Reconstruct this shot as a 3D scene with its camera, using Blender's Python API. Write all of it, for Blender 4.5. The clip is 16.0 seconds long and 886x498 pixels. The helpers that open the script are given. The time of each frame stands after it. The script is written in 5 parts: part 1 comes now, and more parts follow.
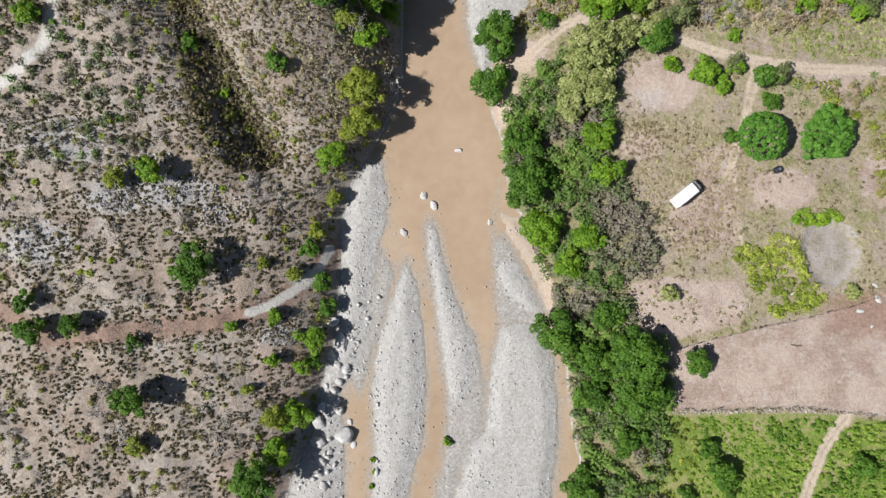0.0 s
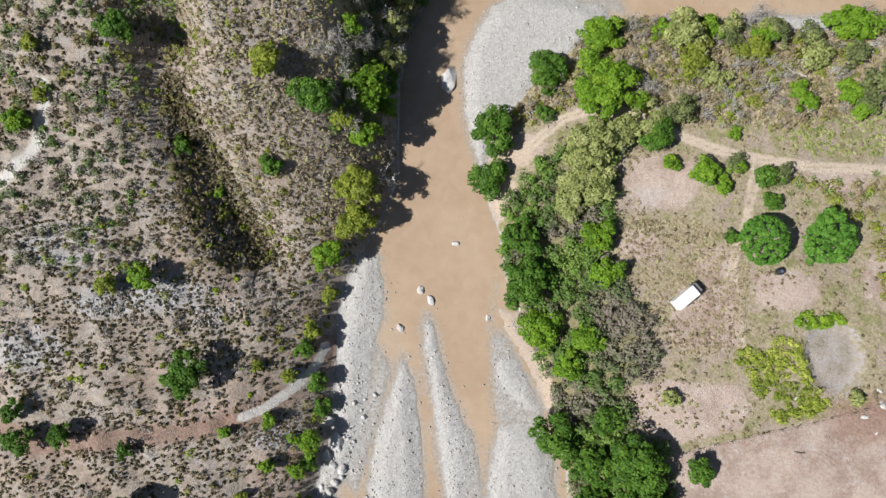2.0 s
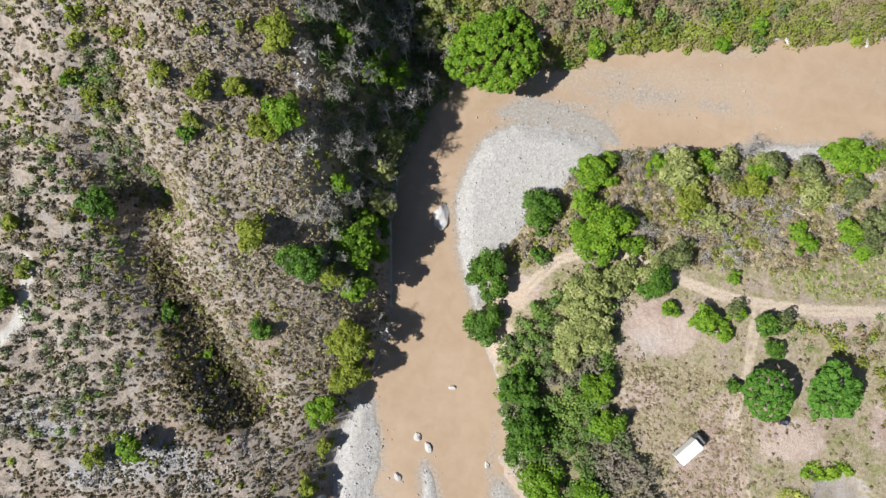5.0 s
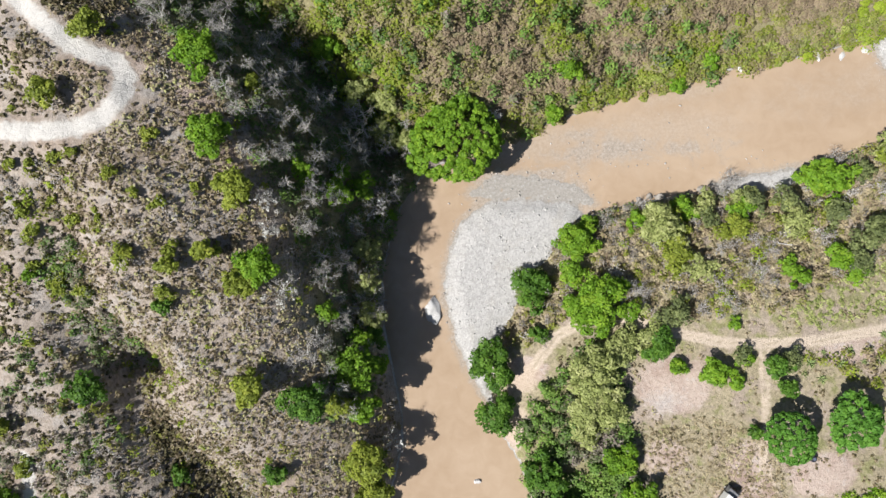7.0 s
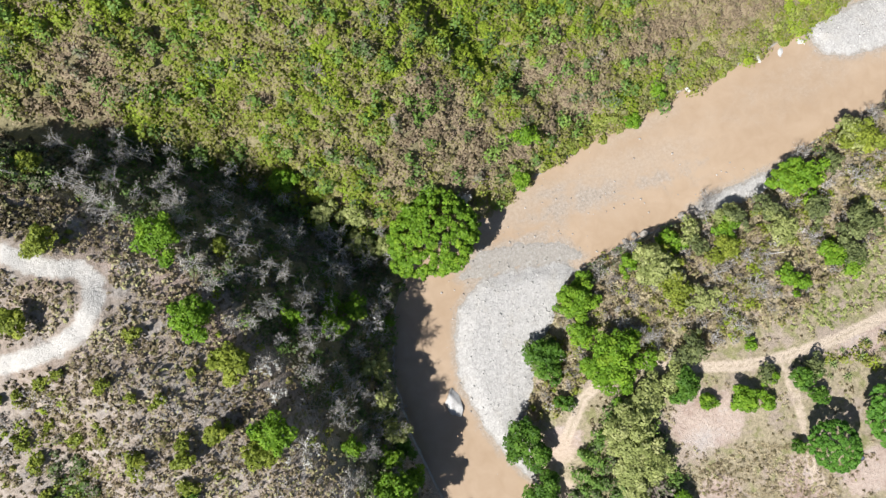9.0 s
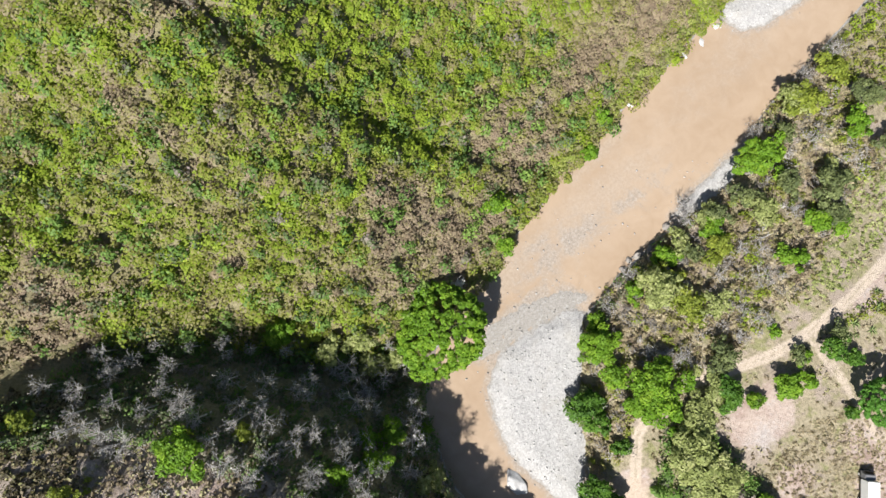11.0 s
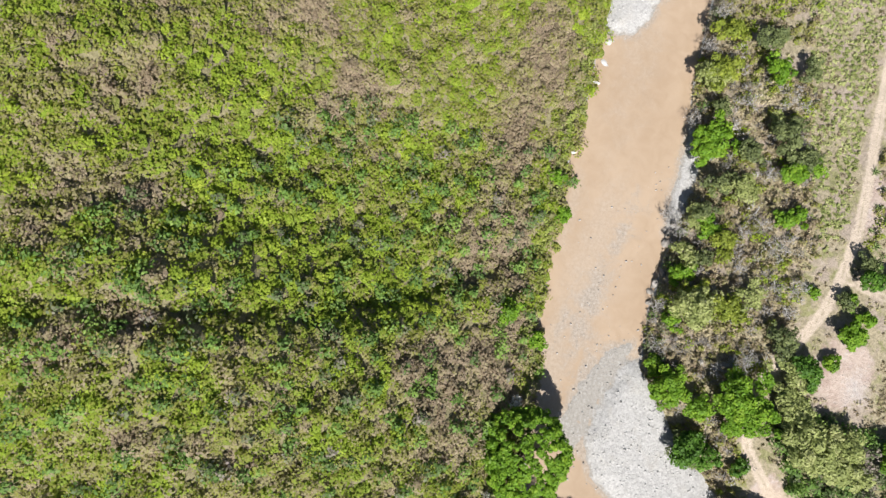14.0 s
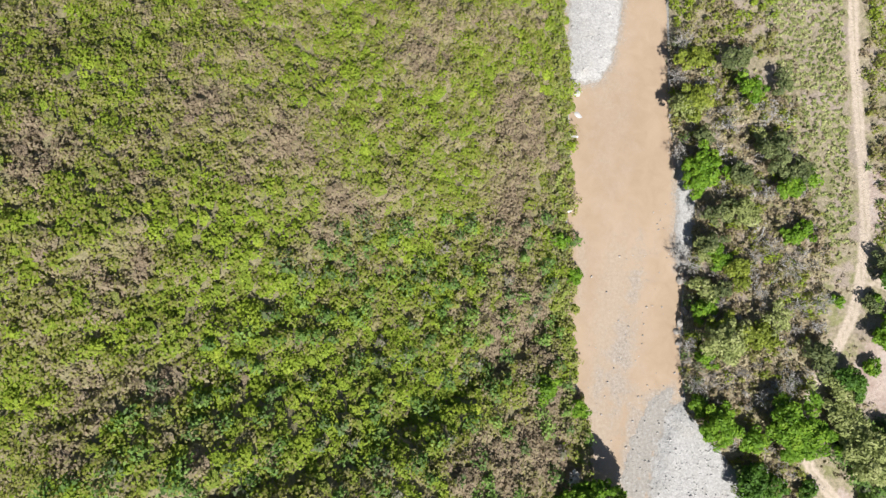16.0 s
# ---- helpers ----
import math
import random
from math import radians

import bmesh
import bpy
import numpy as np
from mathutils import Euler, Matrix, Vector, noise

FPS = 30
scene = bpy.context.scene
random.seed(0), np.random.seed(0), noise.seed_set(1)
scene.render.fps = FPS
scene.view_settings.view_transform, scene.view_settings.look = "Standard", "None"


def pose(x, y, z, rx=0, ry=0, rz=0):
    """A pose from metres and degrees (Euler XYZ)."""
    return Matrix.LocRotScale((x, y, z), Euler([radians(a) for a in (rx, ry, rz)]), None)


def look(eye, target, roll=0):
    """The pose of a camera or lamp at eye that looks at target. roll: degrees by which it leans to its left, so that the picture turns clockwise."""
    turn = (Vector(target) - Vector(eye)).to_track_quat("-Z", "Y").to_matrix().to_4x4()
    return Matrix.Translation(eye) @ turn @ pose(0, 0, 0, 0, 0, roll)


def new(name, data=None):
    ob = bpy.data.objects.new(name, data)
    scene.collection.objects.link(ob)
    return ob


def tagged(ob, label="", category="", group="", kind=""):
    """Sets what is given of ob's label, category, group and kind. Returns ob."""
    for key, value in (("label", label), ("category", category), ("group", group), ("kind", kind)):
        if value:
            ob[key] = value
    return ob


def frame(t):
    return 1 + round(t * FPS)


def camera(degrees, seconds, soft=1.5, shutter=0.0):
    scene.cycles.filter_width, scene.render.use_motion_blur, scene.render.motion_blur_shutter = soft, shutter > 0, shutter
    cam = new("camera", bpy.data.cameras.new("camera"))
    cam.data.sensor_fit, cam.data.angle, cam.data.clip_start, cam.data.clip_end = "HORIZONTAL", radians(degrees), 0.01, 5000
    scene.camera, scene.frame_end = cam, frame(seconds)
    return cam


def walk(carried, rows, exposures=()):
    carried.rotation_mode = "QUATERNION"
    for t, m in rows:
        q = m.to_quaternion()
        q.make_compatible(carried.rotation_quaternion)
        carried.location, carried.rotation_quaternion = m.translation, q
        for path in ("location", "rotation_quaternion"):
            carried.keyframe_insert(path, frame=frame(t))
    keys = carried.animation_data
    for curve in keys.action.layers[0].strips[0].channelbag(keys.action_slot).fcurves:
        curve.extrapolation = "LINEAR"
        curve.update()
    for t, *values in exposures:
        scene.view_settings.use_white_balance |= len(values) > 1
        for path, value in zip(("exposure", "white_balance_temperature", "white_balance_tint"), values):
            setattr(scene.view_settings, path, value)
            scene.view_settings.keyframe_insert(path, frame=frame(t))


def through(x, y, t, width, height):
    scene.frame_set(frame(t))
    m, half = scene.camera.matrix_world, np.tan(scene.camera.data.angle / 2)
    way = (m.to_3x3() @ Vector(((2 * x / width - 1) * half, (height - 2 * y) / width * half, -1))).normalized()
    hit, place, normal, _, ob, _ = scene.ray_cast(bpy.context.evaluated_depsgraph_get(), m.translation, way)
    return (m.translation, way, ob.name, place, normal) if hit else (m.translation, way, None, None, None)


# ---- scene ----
cam = camera(77.0, 16.0, 1.5)
# seconds, eye x y z, turn about x y z in degrees
ROWS = [
    (0, 0, 0, 120, 4.9, 2.3, 0.2),
    (0.5, 0.26, 5.09, 119.91, 4.94, 2.33, 0.2),
    (1, 0.26, 10.04, 119.87, 5.1, 2.27, 0.16),
    (1.5, 0.3, 14.85, 119.87, 5.25, 2.24, 0.15),
    (2, 0.34, 19.51, 119.91, 5.41, 2.21, 0.12),
    (2.5, 0.38, 24.21, 119.95, 5.63, 2.19, 0.09),
    (3, 0.44, 29.08, 120.03, 5.77, 2.16, 0.06),
    (3.5, 0.59, 33.98, 120.12, 5.86, 2.18, 0.07),
    (4, 0.87, 38.79, 120.23, 6.02, 2.24, 0.08),
    (6.5, 3.72, 64.32, 120.67, 5.47, 2.55, -8.61),
    (7, 4.64, 68.8, 120.76, 5.46, 2.55, -12.38),
    (7.5, 5.55, 73.35, 120.84, 5.46, 2.46, -15.99),
    (8, 6.55, 77.84, 120.95, 5.44, 2.39, -19.5),
    (8.5, 7.5, 82.33, 121.03, 5.44, 2.27, -23.1),
    (9, 8.93, 86.52, 121.12, 5.47, 2.31, -27.25),
    (11.5, 17.21, 106.52, 121.28, 5.97, 1.23, -51.38),
    (12, 20.01, 109.65, 121.41, 6.13, 1.43, -56.19),
    (12.5, 22.92, 112.92, 121.5, 6.22, 1.5, -60.92),
    (13, 26.13, 116.06, 121.62, 6.27, 1.51, -65.62),
    (13.5, 29.65, 118.84, 121.75, 6.33, 1.59, -70.35),
    (14, 33.47, 121.25, 122.01, 6.35, 1.72, -75.33),
    (14.5, 37.55, 123.33, 122.33, 6.32, 1.83, -80.39),
    (15, 41.84, 125.06, 122.6, 6.31, 2.01, -85.1),
    (15.5, 46.33, 126.55, 122.84, 6.29, 2.19, -88.68),
    (16, 51.02, 128.19, 123.08, 6.47, 2.26, -88.64),
]
EXPOSURES = [(0.0, 0.13), (4.0, 0.23), (6.5, 0.37), (9.0, 0.48), (11.5, 0.57), (13.5, 0.52), (16.0, 0.46)]
walk(cam, [(t, pose(x, y, z, rx, ry, rz)) for t, x, y, z, rx, ry, rz in ROWS], EXPOSURES)

# ---------------------------------------------------------------- daylight
SUN_HEIGHT, SUN_WAY = 48.0, (0.95, 0.3)  # degrees; the way that shadows fall
world = bpy.data.worlds.new("sky")
scene.world = world
world.use_nodes = True
sky = world.node_tree.nodes.new("ShaderNodeTexSky")
sky.sky_type, sky.sun_disc = "NISHITA", False
sky.sun_elevation, sky.sun_rotation = radians(SUN_HEIGHT), math.atan2(-SUN_WAY[0], -SUN_WAY[1])
background = world.node_tree.nodes["Background"]
background.inputs["Strength"].default_value = 0.048
world.node_tree.links.new(sky.outputs["Color"], background.inputs["Color"])
sun = new("sun", bpy.data.lights.new("sun", "SUN"))
sun.data.energy, sun.data.angle, sun.data.color = 5.5, radians(0.53), (1.0, 0.975, 0.935)
flat = math.cos(radians(SUN_HEIGHT)) / math.hypot(*SUN_WAY)
sun.matrix_world = look((-60, -40, 150), (-60 + flat * SUN_WAY[0], -40 + flat * SUN_WAY[1], 150 - math.sin(radians(SUN_HEIGHT))))


# gravel bars: outline, height above the water, width of the sloping edge
BARS = [
    ([(6, 12.9), (8.7, 12.9), (11.4, 7.8), (14, 3.5), (16.9, -2.8), (16.8, -6.4), (7.9, -6.2), (6.6, -3.2), (6.3, 0.8)], 0.1, 2),  # wet stones round the upper bar
    ([(-18.9, 11.5), (-15.2, 5.5), (-16.6, -0.6), (-18.2, -7.3), (-20.5, -15.2), (-22.2, -21.5), (-24.2, -17.8), (-25, -9.9), (-22.5, -3.9), (-20, 0.7)], 0.11, 1.2),  # wet rubble between the bank and the long bar
    ([(9.8, 91.6), (16, 95.2), (24.5, 93), (34, 88.4), (36.5, 83.5), (31, 84), (22, 88), (13.5, 89.6)], 0.035, 1.5),  # wet stones above the bend bar
    ([(-2.3, -2.7), (1.8, -7.4), (3.8, -15.7), (4.0, -24.9), (1.9, -36.5), (-4.6, -36.6), (-4.0, -23.9), (-3.1, -13.4)], 0.1, 1.5),  # wet stones beside the middle bar
    ([(-4.0, -19.6), (1.9, -20.7), (3.1, -27.7), (-0.4, -32.4), (-2.8, -43.8), (-5.1, -50.6), (-6.3, -41.9), (-4.0, -31.3)], 0.12, 2),  # wet gravel below the middle bar
    ([(-12.9, 8.5), (-10.4, 3.0), (-8.6, -9.0), (-8.0, -18.5), (-9.0, -30.1), (-12.0, -41.9), (-14.5, -50.8), (-21.5, -50.9), (-19.9, -42.0), (-19.5, -30.3), (-20.2, -19.7), (-18.8, -9.0), (-16.2, -0.6)], 0.9, 4),  # long bar
    ([(-7.2, 17.4), (-5.6, 12.8), (-4.1, 6.7), (-1.4, -1.8), (2.2, -10.1), (2.5, -16.0), (-0.4, -24.2), (-4.0, -20.8), (-5.5, -11.3), (-6.7, -1.8), (-8.4, 9.1), (-8.8, 15.3)], 0.6, 3),  # middle bar
    ([(7.4, -5.9), (12.7, -5.0), (16.9, -7.6), (18.8, -13.5), (19.6, -22.8), (19.3, -32.0), (17.6, -41.4), (16.9, -50.1), (-3.9, -50.5), (-2.8, -41.7), (0.8, -31.1), (4.1, -27.6), (4.6, -19.5), (5.8, -11.3)], 0.9, 4),  # broad bar
    ([(5.9, 6.6), (8, 8.6), (10.7, 8), (13.3, 3.7), (15.2, -0.3), (16.7, -2.8), (14.5, -4.2), (11.3, -1.9), (7.8, 1)], 0.5, 2.2),  # upper bar
    ([(-22.2, 29.7), (-18.5, 29.7), (-17.1, 24.0), (-16.7, 16.5), (-18.6, 11.6), (-19.3, 3.0), (-19.8, -4.2), (-22.1, -13.8), (-23.9, -17.4), (-26.3, -19.8), (-25.2, -32.7), (-25.3, -42.1), (-26.3, -51.0), (-40.6, -51.3), (-38.4, -42.3), (-32.8, -28.1), (-31.8, -18.7), (-28.3, -9.1), (-28.1, 12.8), (-26.5, 22.8)], 0.9, 5),  # west strip
    ([(4.9, 45.3), (2.0, 53.0), (0.3, 60.4), (-0.0, 66.8), (0.2, 73.7), (3.3, 80.9), (6.9, 86.1), (13.9, 89.5), (22.6, 88.1), (32.3, 84.6), (33.9, 80.4), (20.0, 67.3), (6.5, 58.3)], 1, 4),  # bend bar
    ([(123.4, 105.8), (105.7, 105.8), (103.0, 104.6), (103.7, 98.8), (108.4, 95.6), (117.9, 93.6), (131.8, 92.1), (145.9, 90.6), (146.0, 106.4)], 0.8, 4),  # north bar
    ([(61, 82.4), (70, 82.6), (80, 82), (88, 81.6), (88, 78), (76, 76), (62, 77.5)], 0.3, 2),  # south strip
]
SILT = [(7.4, 18.5), (11.4, 16.9), (14, 12.8), (17.2, 6.1), (19.3, 0.9), (19.1, -3.2), (17, -2.4), (14.9, 3.2), (11.8, 9), (8.6, 14)]  # pale sand at the foot of the eastern thicket
# trees and bushes: x, y, crown radius, height
BRIGHT_WEST = [(-81.4, 52.4, 2.3, 4), (-38.6, -4.1, 1.5, 2.5), (-39.1, -13.1, 1.4, 2.3), (-31.5, -8.7, 2.7, 4.5), (-34, -14.5, 1.7, 3), (-46.6, -6.1, 1.2, 2.1), (-34.8, -24.1, 3.1, 5.3), (-37.9, -31.2, 3, 5.1), (-27.4, 29.2, 3.2, 5.4), (-61, 24.3, 2.7, 4.6), (-48.8, 41.2, 1, 1.7), (-19.5, 61, 4.6, 8.7), (-64.5, 88.4, 1.3, 2.4), (-19.9, 53, 3.1, 6), (-11.8, 123.7, 2.8, 6), (-8.7, 90.1, 2.1, 3.8), (-29.9, 118, 3.7, 6.4), (-30, 103.9, 3.6, 6.4), (-28.2, 81.8, 3.5, 6.2)]
DARK_WEST = [(-52.9, 5.9, 4.1, 7.7), (-85.3, -1.3, 2, 3.8), (-83.8, -6.7, 2.7, 5), (-75.9, -5.8, 2.3, 4.4), (-64.9, -9, 1.5, 2.9), (-63.8, -20, 3.2, 6.1), (-29.9, 2.9, 2.1, 4), (-28.9, -2.4, 2, 3.8), (-41.8, -36.4, 4.3, 8.1), (-53.8, 49.3, 1.7, 3.2), (-32.5, 9.8, 2, 3.7), (-31.5, -13.5, 1.6, 3.1), (-62, 68.2, 3.3, 6), (-44, 78.8, 1.5, 2.7), (-36.8, 45.6, 1.9, 3.4), (-15.6, 66.2, 2.4, 6), (-27.5, 57.7, 4, 6.6)]
OLIVE_WEST = [(-68.2, 22.7, 2.3, 3.9), (-64, -29.1, 2, 3.4), (-41, 6.7, 1.2, 2.1), (-35.2, 4.5, 1.6, 2.7), (-31.1, 13.5, 1.9, 3.2), (-28.1, 21, 1.7, 2.8), (-38.3, -24.4, 2.5, 4.3), (-21.7, 36.4, 3.9, 6.6), (-43.8, -18.6, 1.1, 1.9), (-21.2, 42.6, 4.2, 7.2), (-23.4, 55.1, 2.4, 3.8), (-32.5, 80.4, 2, 3.2), (-77.1, 65.3, 1.6, 2.6), (-77, 57.4, 1.6, 2.5), (-35.7, 86.2, 1.8, 2.8), (-41, 84.9, 1.6, 2.5), (-60.8, 85.9, 1.5, 2.4), (-44.7, 124.7, 2.6, 4.2), (-50.4, 146, 1.7, 2.7), (-52.9, 115.1, 2.4, 3.8), (-28.4, 94.9, 3.2, 4.6), (-35.2, 62.5, 3.1, 4.8), (-23.6, 113.8, 1.7, 4.4), (-44.1, 139.1, 2.2, 3.6), (-30.5, 79.5, 2.2, 4)]
KNOLL_BUSHES = [(-62.2, 106.1, 1.0, 1.3), (-59.2, 105.4, 1.1, 1.4), (-54.6, 105.3, 1.0, 1.3), (-51.2, 105.3, 1.0, 1.3), (-57.6, 99.4, 0.9, 1.1), (-62.7, 98.8, 1.5, 2.0), (-62.6, 95.1, 1.4, 1.8), (-54.4, 95.4, 1.4, 1.8), (-46.8, 87.7, 1.9, 2.5), (-40.2, 87.3, 1.6, 2.1), (-43.0, 96.9, 0.8, 1.1), (-34.6, 96.4, 1.0, 1.3), (-39.0, 105.7, 1.3, 1.7), (-39.9, 94.7, 1.2, 1.6), (-49.8, 94.3, 0.7, 0.9), (-63.8, 89.7, 1.3, 1.6), (-45.7, 100.4, 1.2, 1.6), (-34.1, 85.9, 1.4, 1.8), (-60.1, 86.3, 1.5, 2.0), (-56.6, 84.4, 1.6, 2.1), (-43.3, 81.0, 1.5, 2.0)]
BARE_WEST = [(-20.6, 113, 3.4, 6.4), (-25.4, 100.6, 2.4, 5.6), (-20.8, 101.6, 3, 6), (-25, 87.7, 2.2, 5.2), (-11, 104.3, 4.2, 8), (-17.2, 106.4, 2.2, 6), (-17.2, 98.4, 2.5, 6), (-24.1, 92.7, 2.3, 5.4), (-18.5, 92.4, 2.5, 6.4), (-20.6, 87.9, 2.3, 6), (-7.9, 110.5, 3.3, 7), (-9.4, 91.4, 3.2, 8), (-16.5, 81.2, 3.4, 8), (-15.4, 72.8, 4.8, 9), (-25.1, 66.2, 3.8, 6.4), (-25.7, 77.6, 3.8, 6), (-19.8, 79, 3.2, 7), (-34.5, 125.5, 3.7, 6.6), (-25.3, 107.7, 2.6, 6), (-16.1, 45, 3, 6.1), (-37, 129.5, 2.6, 5.4), (-22, 118, 2.4, 5.6), (-27, 123, 2.6, 6)]
BEND_TREE = [(9.3, 101.7, 8.4, 12.6)]
BRIGHT_NORTH = [(36, 111.5, 2.6, 4.4), (31.6, 104.6, 2.4, 4.1), (59.2, 104.9, 1.9, 3.3), (66.9, 108.3, 1.9, 3.2)]
BLOSSOM = [(18.4, 106.3, 2, 3.6)]
BANK_EAST = [(6.8, 55.8, 4.9, 8.3), (5.3, 45.5, 4.1, 7), (11.9, 32.8, 4.2, 7.1), (12.8, 23.1, 5.4, 9.1), (18.5, -7.3, 4.9, 8.3), (39.2, 52.8, 3.4, 5.7), (17.6, 59, 1.8, 3), (18.1, 68.8, 4.3, 6.4)]
GREEN_EAST = [(15.9, 14, 4.4, 6.6), (27.1, 32.7, 3.4, 5.1), (48.4, 45.5, 2.7, 4), (52.3, 42.7, 1.8, 2.7), (42.2, 47.7, 1.8, 2.7), (55, 46.6, 1.6, 2.4), (21.5, 6.5, 3, 4.5), (28.7, 25.8, 3.2, 4.8), (24.8, 12.1, 3, 4.5), (29.5, 76.5, 4, 6), (30.3, 64.7, 4.8, 7.2), (25.9, 63.2, 3.5, 5.2), (81.5, 78.9, 4, 6), (78.2, 61.9, 2.5, 3.8), (67.9, 61.9, 2, 3.1), (32.9, 79.2, 2.2, 3.2), (42.8, 78, 2.1, 3.2)]
GREEN_SOUTH = [(83.6, 76.9, 4, 5.6), (99.6, 68.8, 3, 4.8), (69.3, 59.7, 2.1, 3.2), (80, 58.2, 2.5, 3.6), (29.5, 75.8, 3.2, 5), (27.1, 70.2, 3.2, 5), (29.7, 60.1, 4.6, 6.8), (55.2, 53.5, 1.4, 1.8), (63.4, 75.3, 2.6, 4), (48.1, 45, 2.2, 3.2), (52.8, 78.6, 2.6, 4)]
DARK_EAST = [(33.3, -11.8, 5.6, 9.5), (32.8, -18.3, 5.2, 8.8), (45.5, -12.7, 2.7, 4.6), (59.9, 44.1, 2.5, 4.2), (53.4, 32.6, 1.4, 2.3), (25.5, -12.8, 3.9, 6.7), (25, -19.6, 3.5, 5.9), (23.3, -37.6, 4, 6.8), (49.4, -34, 3.2, 4.6), (47.4, -29.1, 1.7, 2.6), (75.7, -31.7, 2.1, 3), (43.1, -38.2, 1.6, 2.4), (31.7, -28, 3, 5.1), (28.3, -3.8, 3, 5.1), (61.3, 39.4, 1.9, 3.3)]
DARK_SOUTH = [(85.6, 64.7, 3.8, 5.6), (81.5, 60.5, 2.8, 4.6), (44.2, 57.9, 3.2, 5), (80.7, 70.4, 2.7, 4.6), (106.1, 71.1, 3.4, 5.2), (17.9, 69.6, 3.4, 5.6), (73.1, 74.7, 3, 5.4), (54.4, 47.6, 1.8, 3), (62.7, 44.6, 2.4, 3.6), (66.5, 76.6, 2.8, 5), (100.6, 62.2, 2.4, 3.8), (90, 78, 2.2, 4.4), (57, 75, 2, 3.8)]
PALE_EAST = [(25.3, 50.3, 5.8, 8.1), (32, 53.9, 3.8, 5.4), (22.7, 43.4, 4.1, 5.7), (27.3, 43.3, 3.9, 5.4), (40.6, 0.8, 1.8, 2.6), (75.6, 1.2, 1.6, 2.2), (21.7, 39, 3, 4.2), (46.2, 75.2, 4.8, 6.8), (96.7, 81.2, 4, 5.6), (65.1, 77.4, 3.1, 4.3)]
PALE_SOUTH = [(97.7, 79.1, 4, 5.4), (72.8, 70.8, 3.3, 4.4), (47.4, 68.8, 3.5, 4.6), (56.7, 78, 2.8, 4), (49.1, 75.3, 3, 4.2), (88.5, 66.5, 2.3, 3.2), (107, 79, 3.6, 5), (37.9, 54.6, 3.6, 5), (60.5, 71.7, 2.8, 3.8), (51.2, 65.3, 2.9, 3.8)]
GREY_EAST = [(64.6, 82.5, 2.9, 4.6), (54.7, 57.9, 3.2, 5.1), (38.8, 63.4, 3, 4.8), (35.2, 68.3, 2.3, 3.7), (63.9, 68.9, 2.1, 3.3)]
GREY_SOUTH = [(86.8, 82.2, 2.8, 4.6), (62.5, 80.4, 3.4, 5.2), (103.6, 82, 2.9, 4.6), (37.5, 80, 2.8, 4.4), (45, 81.2, 2.4, 3.8), (61.4, 63, 3.2, 4.6), (36.7, 64.8, 3, 4.4), (56.7, 68.5, 2.4, 3.6), (111.9, 81, 3.4, 5), (91.8, 72.5, 2.5, 4), (49.6, 57.7, 2.2, 3.2), (66, 66, 2.4, 3.6), (77, 66, 2.2, 3.6), (54, 61, 2, 3)]
AGAVES = [(70.4, 44.4), (75.4, 43.7), (73.1, 41.6), (65.7, 41.1), (68.7, 39.5), (80.7, 40.8), (79.5, 43.1), (82.8, 45.3), (67.4, 42.9), (77.5, 41.0), (62.7, 42.9)]
ROUND_TREE = [(57.9, 31.4, 5.3, 8.4)]
BROAD_TREE = [(70.3, 31.8, 5.5, 8.3)]
TRACK = [(7.1, 44.7), (10.7, 49.9), (14.8, 52.9), (20.9, 58), (26.4, 59.8), (34.6, 59.0), (43.5, 54.3), (50.3, 51), (55.5, 49.2), (62.5, 47.9), (70.8, 46.6), (82.8, 46.2), (94.8, 46.0), (107.3, 46.1), (120, 45.8), (130.4, 45.2)]
SIDE_PATH = [(60.5, 48.1), (59.1, 42.2), (57.6, 37), (54.3, 30.1), (53.4, 23.6)]
BEND_PATH = [(-66.5, 112.8), (-60, 110.9), (-54.5, 109.5), (-49.8, 109), (-45.4, 109.8), (-42, 112.4), (-41.1, 115.8), (-42.5, 118.9), (-45.3, 120.2), (-48.6, 122.8), (-52.3, 127.2), (-56, 131.9), (-60.5, 137.9)]
RIM_PATH = [(-76.8, 59.1), (-77.6, 54.2), (-79.2, 50), (-81.8, 46.5), (-86, 43), (-89.9, 40.5), (-94.6, 37.9)]
LOWER_PATH = [(-96.6, 0.3), (-89.7, -4.2), (-82.9, -8.6), (-74.8, -8), (-67.4, -7.2), (-58.7, -6.3), (-50.1, -5.4), (-43.8, -3.5), (-39.7, -1.8), (-35.6, 1.1), (-32.5, 3.8), (-30.4, 6.5), (-29, 10.2)]
FOOTPATH = [(59.1, 48.1), (57.9, 43.4), (57, 37.6), (55.7, 31.8), (54.4, 26), (55.3, 20.2), (55.4, 9.9)]
FIELD = [(40.9, -10.5), (49.1, -8.2), (58.9, -5.9), (67.8, -3.6), (75.3, -1.9), (82.6, 0.9), (96.5, 3.1), (94.7, -22.6), (81.1, -22.8), (66.9, -21.4), (53, -21.8), (40.6, -22.3), (41.3, -17.2)]
PLOT = [(39, -23.4), (52.9, -22.7), (67.9, -22.4), (81.1, -23.6), (94.6, -23.8), (92.9, -45.6), (36.4, -48.2), (37.7, -36.1)]
PLOT_PATH = [(74.1, -22.6), (71.8, -25.3), (68.9, -29.6), (66.7, -35.1), (64.8, -40.4)]
BARE_B = [(34, 3), (40.7, 4.2), (54, 3.1), (57, -1.4), (53.5, -5.4), (42.6, -8.3), (36.1, -6.1), (32.9, -1.6)]
BARE_C = [(41, 14.5), (43.4, 22.6), (54.5, 23.6), (55.5, 17.9), (54.2, 11), (43.1, 9.9)]
